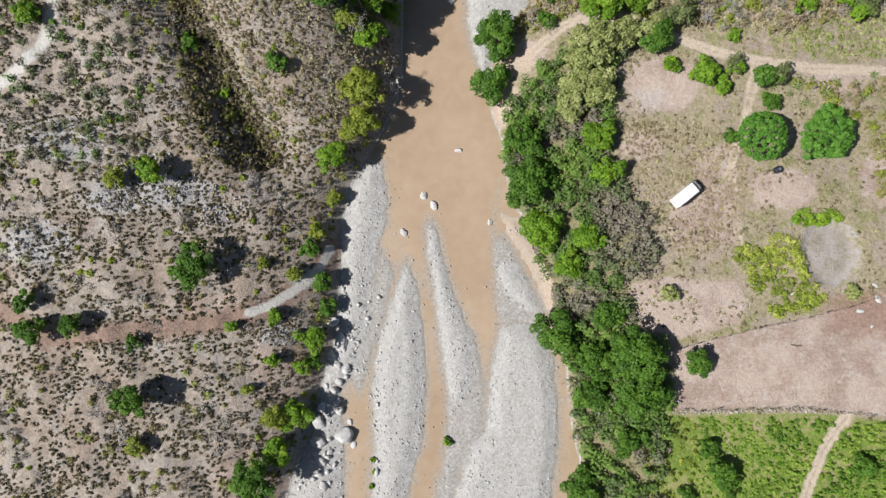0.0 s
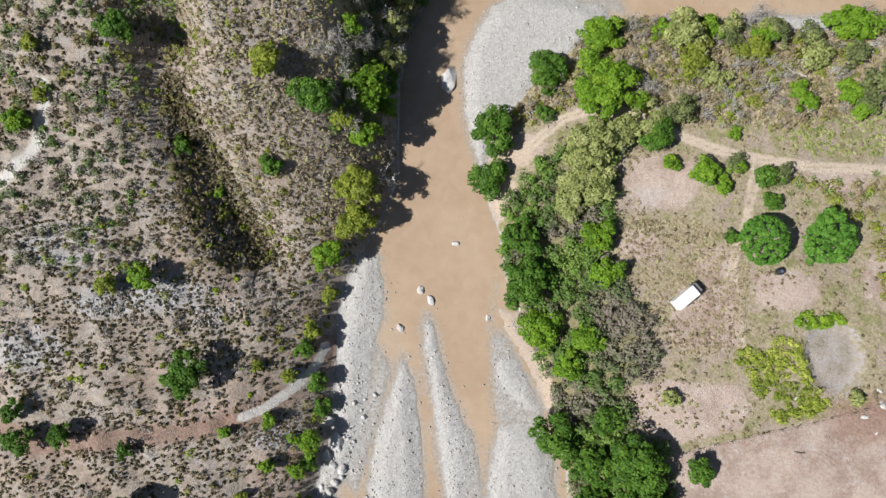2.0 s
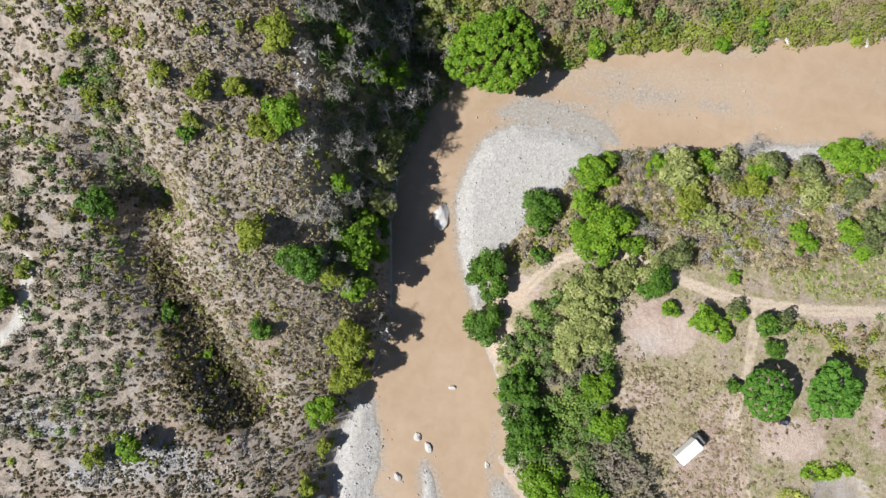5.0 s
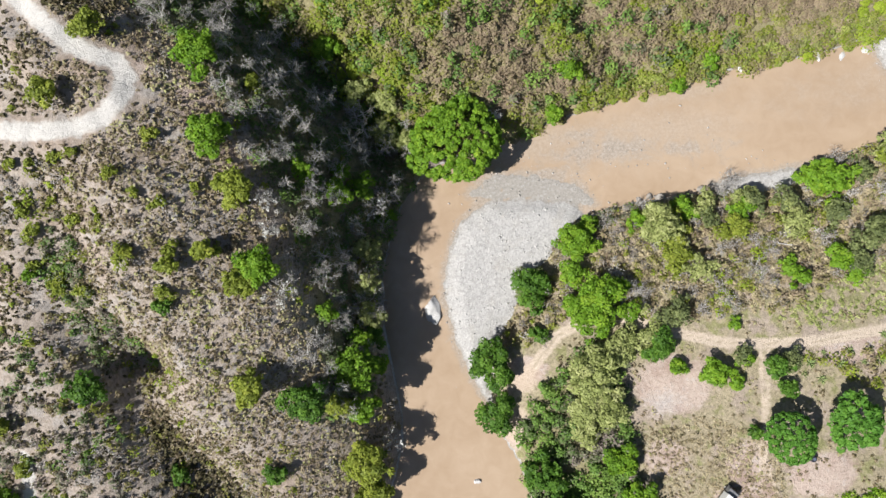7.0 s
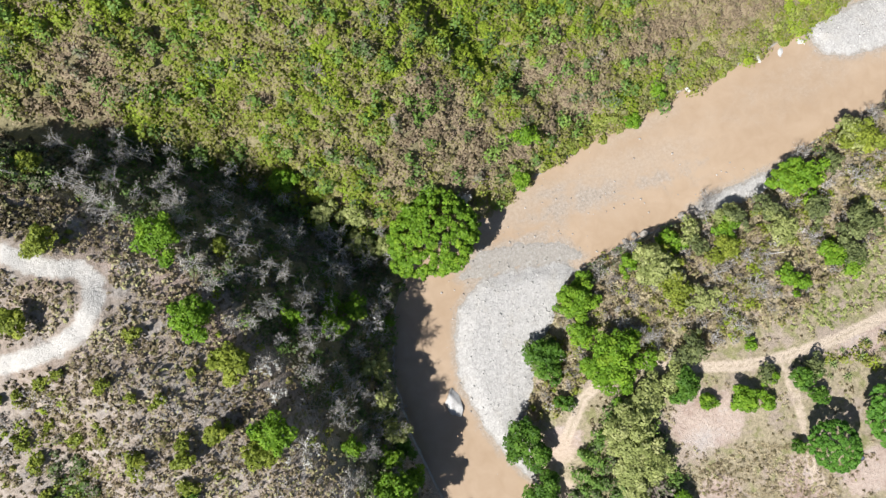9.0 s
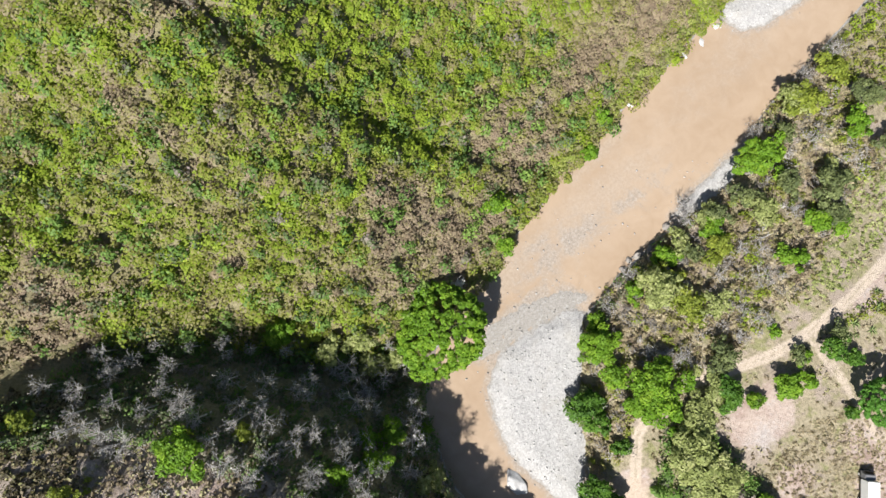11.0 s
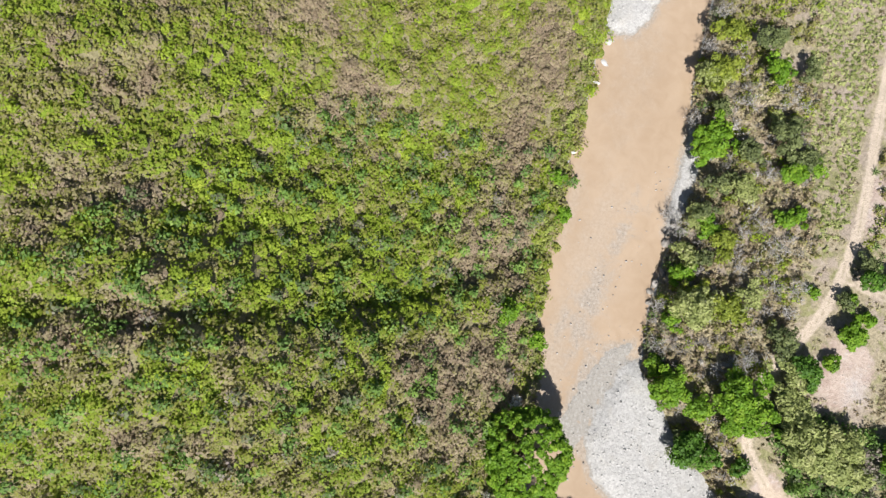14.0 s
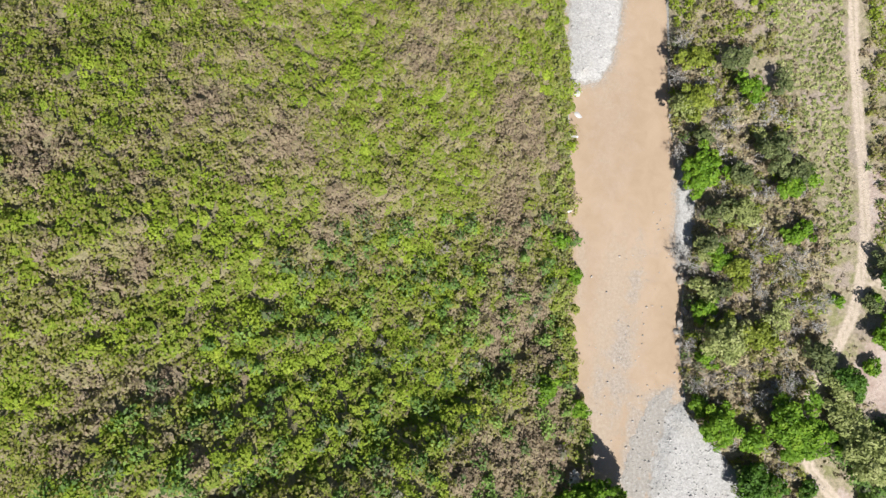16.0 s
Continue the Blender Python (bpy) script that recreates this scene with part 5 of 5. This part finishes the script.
def make_field_grass():
    x, y = scatter(20, 135, -50, 80, 1.25, r)
    keep = (~inside(x, y, LOBE)) & (line_dist(x, y, EAST) > 4) & (line_dist(x, y, EAST) < line_dist(x, y, WEST)) & ~inside(x, y, FIELD) & ~inside(x, y, PLOT) & ~inside(x, y, THICKET)
    keep &= (np.hypot((x - 42) / 8, (y - 44) / 6) > 1) & (line_dist(x, y, TRACK) > 2) & (line_dist(x, y, FOOTPATH) > 1) & (ripple(x, y, 11, 95) + 0.5 * r.randn(len(x)) > 0.1)
    keep &= np.hypot((x - POND[0]) / POND[2], (y - POND[1]) / POND[3]) > 1.1
    keep &= np.hypot(x - 45, y - 21.5) > 5
    x, y = x[keep], y[keep]
    n = len(x)
    w = 0.28 + 0.5 * r.rand(n) ** 3
    bushes("field_grass", x, y, w, 0.8 * w, tones(x, y, 20, 96, 0.66, 0.2), 16, 0.3, LEAF_TUFT, "dry grass clumps on the eastern fields", "grass", r)


make_field_grass()

# ---------------------------------------------------------------- river stones
boulder(-3.0, 68.8, 3.6, 6.6, 2.6, -6, "huge pale white boulder standing in the river", 1, -0.6)
for i, (x, y, sx, sy, sz) in enumerate([(-1.5, 32.0, 1.7, 1.3, 1.2), (-6.9, 19.8, 1.7, 2.4, 1.3), (-9.0, 22.0, 2.0, 1.8, 1.3), (5.2, 16.1, 1.6, 1.2, 1.1), (-13.5, 14.0, 2.2, 1.5, 1.3)]):
    boulder(x, y, sx, sy, sz, 30 * i, "pale boulder in the shallow muddy river", 10 + i, -0.3, "river boulders")
for i, (x, y, sx, sy, sz) in enumerate([(-26.6, -9.7, 2.8, 4.6, 1.8), (-25.5, -29.4, 4.2, 3.6, 2.8), (-30.9, -30.5, 2.8, 3.2, 2.0), (-31.0, -26.5, 3.4, 2.6, 1.8), (-26.6, -24.1, 1.8, 2.2, 1.6),
                                        (-29.0, -12.3, 2.0, 1.7, 1.4), (-25.2, -15.2, 1.8, 1.5, 1.2), (-27.1, -14.5, 1.6, 1.5, 1.1), (-26.8, -18.2, 1.9, 1.5, 1.2), (-27.5, -22.6, 1.6, 1.3, 1.0), (-30.4, -23.4, 2.4, 2.0, 1.5), (-30.0, -34.5, 1.8, 2.0, 1.3), (-29.6, -39.5, 2.1, 1.7, 1.2), (-30.6, -37.0, 1.7, 1.4, 1.1), (-28.5, -32.6, 1.4, 1.2, 0.9), (-23.6, -31.2, 1.8, 1.4, 1.1), (-24.4, -26.6, 1.5, 1.2, 1.0), (-27.7, -19.9, 2.0, 1.6, 1.5), (-25.2, -15.7, 2.0, 1.8, 1.4), (-28.9, -12.7, 1.8, 3.0, 1.6), (-28.3, -5.5, 2.4, 3.0, 2.0), (-27.0, -22.0, 1.4, 1.2, 1.0)]):
    boulder(x, y, sx, sy, sz, 41 * i, "large grey-white boulder on the western gravel", 30 + i, None, "western boulders")


def make_stones():
    x, y = scatter(-46, 150, -54, 110, 0.5, r)
    z = height(x, y)
    keep = inside(x, y, LOBE) & (z > 0.12) & (r.rand(len(x)) < 0.55)
    x, y, z = x[keep], y[keep], z[keep]
    size = 0.13 + 0.42 * r.rand(len(x)) ** 5
    stones("gravel_stones", x, y, size, z, r, "loose grey and white river stones", PEBBLES)
    pick = r.rand(len(x)) < 0.03
    stones("gravel_cobbles", x[pick] + 0.2, y[pick], 0.26 + 0.3 * r.rand(pick.sum()) ** 2, z[pick] - 0.04, r, "scattered pale cobbles on the gravel bars", PALE_ROCK)
    x, y = scatter(-46, 150, -54, 110, 1.3, r)
    near = np.full(len(x), 99.0)
    for ring, top, soft in BARS:
        near = np.minimum(near, line_dist(x, y, ring + ring[:1]))
    shoal = np.exp(-((x - 42) / 24) ** 2 - ((y - 94 + 0.1 * (x - 40)) / 7) ** 2)
    keep = inside(x, y, LOBE) & (r.rand(len(x)) < 0.5 * np.exp(-(near / 2.2) ** 2) + 0.4 * shoal + 0.5 * np.exp(-((x - 25) / 12) ** 2 - ((y - 91 + 0.35 * (x - 25)) / 3.4) ** 2))
    keep &= height(x, y) < 0.22
    x, y = x[keep], y[keep]
    size = 0.18 + 0.45 * r.rand(len(x)) ** 3
    stones("shoal_stones", x, y, size, np.maximum(height(x, y), -0.03), r, "wet stones breaking the shallow water", WET_ROCK)
    a = np.arange(0, 1, 0.006)
    x, y = np.interp(a, [0, 0.28, 0.55, 1], [41, 53, 67, 95]) + 0.25 * r.randn(len(a)), np.interp(a, [0, 0.28, 0.55, 1], [-22.6, -22.2, -21.9, -23]) + 0.22 * r.randn(len(a))
    stones("field_wall", x, y, 0.3 + 0.4 * r.rand(len(x)), height(x, y), r, "low tumbled row of grey stones below the field", DARK_ROCK)
    x, y = scatter(-38, -18, -52, 3, 0.9, r)
    keep = inside(x, y, LOBE) & (height(x, y) > 0.05) & (r.rand(len(x)) < 0.45)
    x, y = x[keep], y[keep]
    stones("bank_rubble", x, y, 0.35 + 1.3 * r.rand(len(x)) ** 4, height(x, y), r, "coarse pale rubble along the western bank", PALE_ROCK)




def make_outcrops():
    """Low broken ledges of grey rock showing through the western slope."""
    places = [(-58, 21, 7, 2.4), (-70, 19, 5, 2), (-50, 17, 5, 2), (-64, 26, 4, 1.6), (-38, -8, 3, 1.6), (-84, 10, 6, 3)]
    xs, ys = [], []
    for a, b, w, h in places:
        n = int(30 * w)
        u, v = r.randn(n) * 0.6, r.randn(n) * 0.6
        xs.append(a + w * u)
        ys.append(b + h * np.round(2.2 * v) / 2.2 + 0.12 * r.randn(n) + 0.25 * w * u)
    x, y = np.concatenate(xs), np.concatenate(ys)
    stones("rock_ledges", x, y, 0.3 + 0.6 * r.rand(len(x)) ** 2, height(x, y), r, "low broken ledges of grey rock on the western slope", LEDGE_ROCK)


def make_agave(x, y, size, seed):
    """A rosette of long stiff pointed leaves."""
    q = np.random.RandomState(seed)
    ob = tagged(new("agave"), "spiky pale green agave beside the dirt track", "agave", "agaves by the track")
    ob.location = (x, y, float(height(x, y)))
    for k in range(13):
        a, up = 2.4 * k + 0.3 * q.rand(), 0.25 + 0.9 * k / 13
        way = np.array([math.cos(a) * math.cos(up), math.sin(a) * math.cos(up), math.sin(up)])
        side, long = np.array([-math.sin(a), math.cos(a), 0.0]), size * (0.75 + 0.4 * q.rand())
        top = np.cross(way, side)
        co = []
        for f, w in ((0.0, 0.07), (0.4, 0.1), (1.0, 0.004)):
            mid = way * long * f - np.array([0, 0, 0.22 * long * f * f])
            co += [mid - side * w * size, mid - top * 0.04 * size * (1 - f), mid + side * w * size, mid + top * 0.015 * size * (1 - f)]
        faces = [(4 * b + e, 4 * b + (e + 1) % 4, 4 * b + 4 + (e + 1) % 4, 4 * b + 4 + e) for b in range(2) for e in range(4)]
        part("leaf", mesh_of("leaf", np.array(co), faces, AGAVE), None, ob)


make_stones()
make_outcrops()
for i, (x, y) in enumerate(AGAVES):
    make_agave(x, y, 1.0 + 0.35 * (i % 3), 40 + i)
plant([(-3.8, -30.2, 0.9, 1.0), (-19.3, -34.2, 0.5, 0.7), (-19.6, -39.6, 0.5, 0.7), (-19.1, -36.6, 0.4, 0.5)], LEAF_BRIGHT, "small fresh green tree sprouting from the gravel bar", "gravel bar", 1700)

# ---------------------------------------------------------------- made things on the eastern fields
WHITE = plain("weathered white sheet metal", (0.78, 0.78, 0.76), 0.45, 0.0, 0.12, 0.8)
DARK_METAL = plain("dark chassis metal", (0.05, 0.05, 0.055), 0.6)
GLASS_DARK = plain("dark tinted glass", (0.02, 0.025, 0.03), 0.08, 0.0, 0.1)
RUBBER = plain("dusty black rubber", (0.035, 0.033, 0.03), 0.9)
BLACK_PLASTIC = plain("black moulded plastic", (0.025, 0.027, 0.035), 0.4)
GREY_WOOD = plain("grey weathered wood", (0.3, 0.26, 0.21), 0.9, 0.0, 0.4, 8)
WIRE = plain("rusty fence wire", (0.16, 0.12, 0.1), 0.7, 0.6)


def box(bm, x0, x1, y0, y1, z0, z1, bevel=0.0):
    made = bmesh.ops.create_cube(bm, size=1.0, matrix=Matrix.Translation(((x0 + x1) / 2, (y0 + y1) / 2, (z0 + z1) / 2)) @ Matrix.Diagonal((x1 - x0, y1 - y0, z1 - z0, 1)))
    if bevel:
        bmesh.ops.bevel(bm, geom=list({e for v in made["verts"] for e in v.link_edges}), offset=bevel, segments=2, affect="EDGES")
    return bm


def rod(bm, x, y, z0, z1, r0, r1=None, sides=12):
    bmesh.ops.create_cone(bm, cap_ends=True, segments=sides, radius1=r0, radius2=r0 if r1 is None else r1, depth=z1 - z0, matrix=Matrix.Translation((x, y, (z0 + z1) / 2)))
    return bm


def make_truck(x, y, turn):
    """A small lorry with a white cargo box, nose along its own x."""
    ob = tagged(new("truck"), "parked lorry with a long white cargo box, dusty cab", "truck")
    cargo = part("cargo_box", box(bmesh.new(), -3.1, 2.0, -1.12, 1.12, 1.0, 3.1, 0.05), WHITE, ob, "white sheet-metal box")
    for i in range(9):
        part("roof_rib", box(bmesh.new(), -2.9 + 0.58 * i, -2.84 + 0.58 * i, -1.08, 1.08, 3.095, 3.115), WHITE, cargo)
    for s in (-1, 1):
        part("rear_door", box(bmesh.new(), -3.13, -3.1, min(0.03 * s, 1.05 * s), max(0.03 * s, 1.05 * s), 1.1, 3.0), WHITE, cargo)
    part("chassis", box(bmesh.new(), -3.1, 3.2, -0.5, 0.5, 0.55, 1.0), DARK_METAL, ob)
    bm = box(bmesh.new(), 2.1, 3.6, -1.0, 1.0, 0.7, 2.25, 0.12)
    for v in bm.verts:
        if v.co.z > 1.9 and v.co.x > 3.2:
            v.co.x -= 0.45
    cab = part("cab", bm, plain("faded grey cab paint", (0.2, 0.2, 0.21), 0.5), ob, "faded grey cab")
    bm = bmesh.new()
    bm.faces.new([bm.verts.new(p) for p in ((3.56, -0.85, 1.5), (3.56, 0.85, 1.5), (3.2, 0.8, 2.12), (3.2, -0.8, 2.12))])
    bmesh.ops.solidify(bm, geom=bm.faces[:], thickness=0.03)
    part("windscreen", bm, GLASS_DARK, cab, "dark windscreen")
    part("bumper", box(bmesh.new(), 3.55, 3.72, -1.0, 1.0, 0.45, 0.7, 0.03), DARK_METAL, ob)
    for s in (-1, 1):
        part("headlight", box(bmesh.new(), 3.58, 3.63, 0.72 * s - 0.13, 0.72 * s + 0.13, 0.8, 1.0), GLASS_DARK, cab)
        part("mirror", box(bmesh.new(), 3.2, 3.28, 1.1 * s - 0.1, 1.1 * s + 0.1, 1.5, 1.85, 0.02), DARK_METAL, cab)
    for wx in (-2.0, 2.7):
        for s in (-1, 1):
            turned = Matrix.Translation((wx, 0.92 * s, 0.45)) @ pose(0, 0, 0, 90, 0, 0)
            bm = bmesh.new()
            bmesh.ops.create_cone(bm, cap_ends=True, segments=24, radius1=0.45, radius2=0.45, depth=0.3, matrix=turned)
            bmesh.ops.bevel(bm, geom=[e for e in bm.edges if abs(e.verts[0].co.y - e.verts[1].co.y) < 0.01], offset=0.05, segments=2, affect="EDGES")
            wheel = part("wheel", bm, RUBBER, ob)
            bm = bmesh.new()
            bmesh.ops.create_cone(bm, cap_ends=True, segments=16, radius1=0.22, radius2=0.2, depth=0.33, matrix=turned)
            part("rim", bm, WHITE, wheel)
    ob.matrix_world = pose(x, y, float(height(x, y)), 0, 0, turn)


def make_tank(x, y):
    """A black plastic water tank with a domed top and a lid."""
    ob = tagged(new("water_tank"), "small black plastic water tank with a blue-grey lid", "water tank")
    bm = bmesh.new()
    rings = [(0.66, 0), (0.7, 0.08), (0.7, 0.35), (0.66, 0.4), (0.7, 0.45), (0.7, 0.8), (0.66, 0.85), (0.7, 0.9), (0.68, 1.05), (0.5, 1.25), (0.26, 1.33), (0.26, 1.4)]
    loops = [[bm.verts.new((w * math.cos(a * 0.2618), w * math.sin(a * 0.2618), z)) for a in range(24)] for w, z in rings]
    for lo, hi in zip(loops, loops[1:]):
        for i in range(24):
            bm.faces.new((lo[i], lo[(i + 1) % 24], hi[(i + 1) % 24], hi[i]))
    bm.faces.new(loops[-1])
    part("tank", bm, BLACK_PLASTIC, ob)
    part("lid", rod(bmesh.new(), 0, 0, 1.39, 1.46, 0.3, 0.27, 20), plain("blue-grey lid", (0.12, 0.14, 0.2), 0.5), ob, "blue-grey screw lid")
    ob.location = (x, y, float(height(x, y)) - 0.02)


def make_fence(line, gap, label, seed, wires=3):
    """Leaning wooden posts along the line, with wires between."""
    r = np.random.RandomState(seed)
    ob = tagged(new("fence"), label, "fence")
    places = []
    for (ax, ay), (bx, by) in zip(line, line[1:]):
        n = max(1, int(math.hypot(bx - ax, by - ay) / gap))
        places += [(ax + (bx - ax) * i / n + 0.15 * r.randn(), ay + (by - ay) * i / n + 0.15 * r.randn()) for i in range(n)]
    shape = bpy.data.meshes.new("post")
    bm = rod(bmesh.new(), 0, 0, -0.3, 1.3, 0.09, 0.07, 7)
    bm.to_mesh(shape)
    bm.free()
    shape.materials.append(GREY_WOOD)
    tops = []
    for x, y in places:
        z = float(height(x, y))
        post = new("post", shape)
        post.parent, post.location, post.rotation_euler = ob, (x, y, z), (0.06 * r.randn(), 0.06 * r.randn(), 6 * r.rand())
        tops.append(np.array((x, y, z)))
    for k in range(wires):
        co, faces = [], []
        for a, b in zip(tops, tops[1:]):
            tube(co, faces, a + (0, 0, 0.35 + 0.4 * k), b + (0, 0, 0.35 + 0.4 * k), 0.012, 0.012, 3)
        part("wire", mesh_of("wire", np.array(co), faces, WIRE), None, ob)


make_truck(44.2, 20.7, 39.0)
make_tank(62.6, 25.6)
make_fence(FIELD[:6], 2.6, "old wire fence on grey posts above the ploughed field", 3)
make_fence([FIELD[-2], FIELD[-3], FIELD[-4], FIELD[-5]], 2.6, "old wire fence on grey posts below the ploughed field", 4)
make_fence(FOOTPATH[3:], 2.8, "old wire fence on grey posts beside the footpath", 5)
for i, (x, y, sx, sy, sz) in enumerate([(50.0, 82.0, 2.2, 1.6, 1.4), (52.5, 81.0, 2.6, 1.4, 1.5), (48.0, 82.6, 1.6, 1.4, 1.1), (59.0, 81.6, 1.8, 2.0, 1.4), (61.5, 81.3, 2.4, 1.5, 1.3), (63.5, 80.8, 1.5, 1.7, 1.2), (45.5, 82.3, 1.2, 1.6, 1.0),
                                        (96.0, 103.6, 3.4, 1.6, 1.2), (91.0, 104.6, 2.4, 1.2, 1.0), (74.0, 105.6, 1.8, 1.0, 0.9), (101.0, 103.5, 2.2, 1.6, 1.0)]):
    boulder(x, y, sx, sy, sz, 33 * i, "pale jagged rock at the edge of the muddy river", 60 + i, None, "bank rocks", DARK_ROCK if y < 90 else None)


def make_log(x, y, length, turn):
    """A dark fallen log with a stub of a branch."""
    r = np.random.RandomState(5)
    co, faces = [], []
    last = np.array([-length / 2, 0, 0.14])
    for i in range(6):
        nxt = last + np.array([length / 6, 0.06 * r.randn(), 0.02 * r.randn()])
        tube(co, faces, last, nxt, 0.17 - 0.012 * i, 0.16 - 0.012 * i, 9)
        last = nxt
    tube(co, faces, (0.2, 0, 0.2), (0.45, 0.35, 0.35), 0.06, 0.03, 6)
    ob = tagged(new("log", mesh_of("log", np.array(co), faces, BARK)), "dark fallen log on the bare field", "log")
    ob.matrix_world = pose(x, y, float(height(x, y)), 0, 0, turn)


def make_dead_tree(x, y, length, turn, seed):
    """A grey fallen trunk with forked dead limbs, lying on the ground."""
    q = np.random.RandomState(seed)
    ob = tagged(new("fallen_tree"), "grey dead tree lying in the dry southern scrub", "dead tree", "fallen dead trees")
    ob.matrix_world = pose(x, y, float(height(x, y)) + 0.35, 0, 0, turn)
    co, faces = [], []
    tube(co, faces, (0, 0, 0), (length * 0.5, 0, 0.1), 0.14, 0.1, 7)
    part("trunk", mesh_of("trunk", np.array(co), faces, GREY_BARK), None, ob)
    for side in (-1, 0, 1):
        co, faces = [], []
        branches(co, faces, np.array([length * 0.48, 0, 0.1]), unit(np.array([1.0, 0.5 * side, 0.15])), length * 0.3, 0.075, 2, q, 0.4, 4)
        part("limb", mesh_of("limb", np.array(co), faces, GREY_BARK), None, ob)


for i, (x, y, length, turn) in enumerate([(58, 74.5, 4.5, 200), (71, 66, 5, 160), (62, 60.5, 3.5, 60), (79, 72.5, 4, 215), (44, 72, 3.5, 20)]):
    make_dead_tree(x, y, length, turn, 70 + i)
make_log(64.8, -9.2, 1.9, 170)
for i, (x, y, s) in enumerate([(77.5, -2.5, 1.3), (65.0, 0.8, 0.8), (55.0, -1.8, 0.6), (81.0, -0.2, 1.4), (80.6, 2.5, 1.0), (77.0, 1.5, 0.7), (79.5, -5.5, 0.6)]):
    boulder(x, y, s * 1.3, s * 0.7, s * 0.4, 37 * i, "pale broken slab lying on the bare field", 80 + i, None, "field rubble")
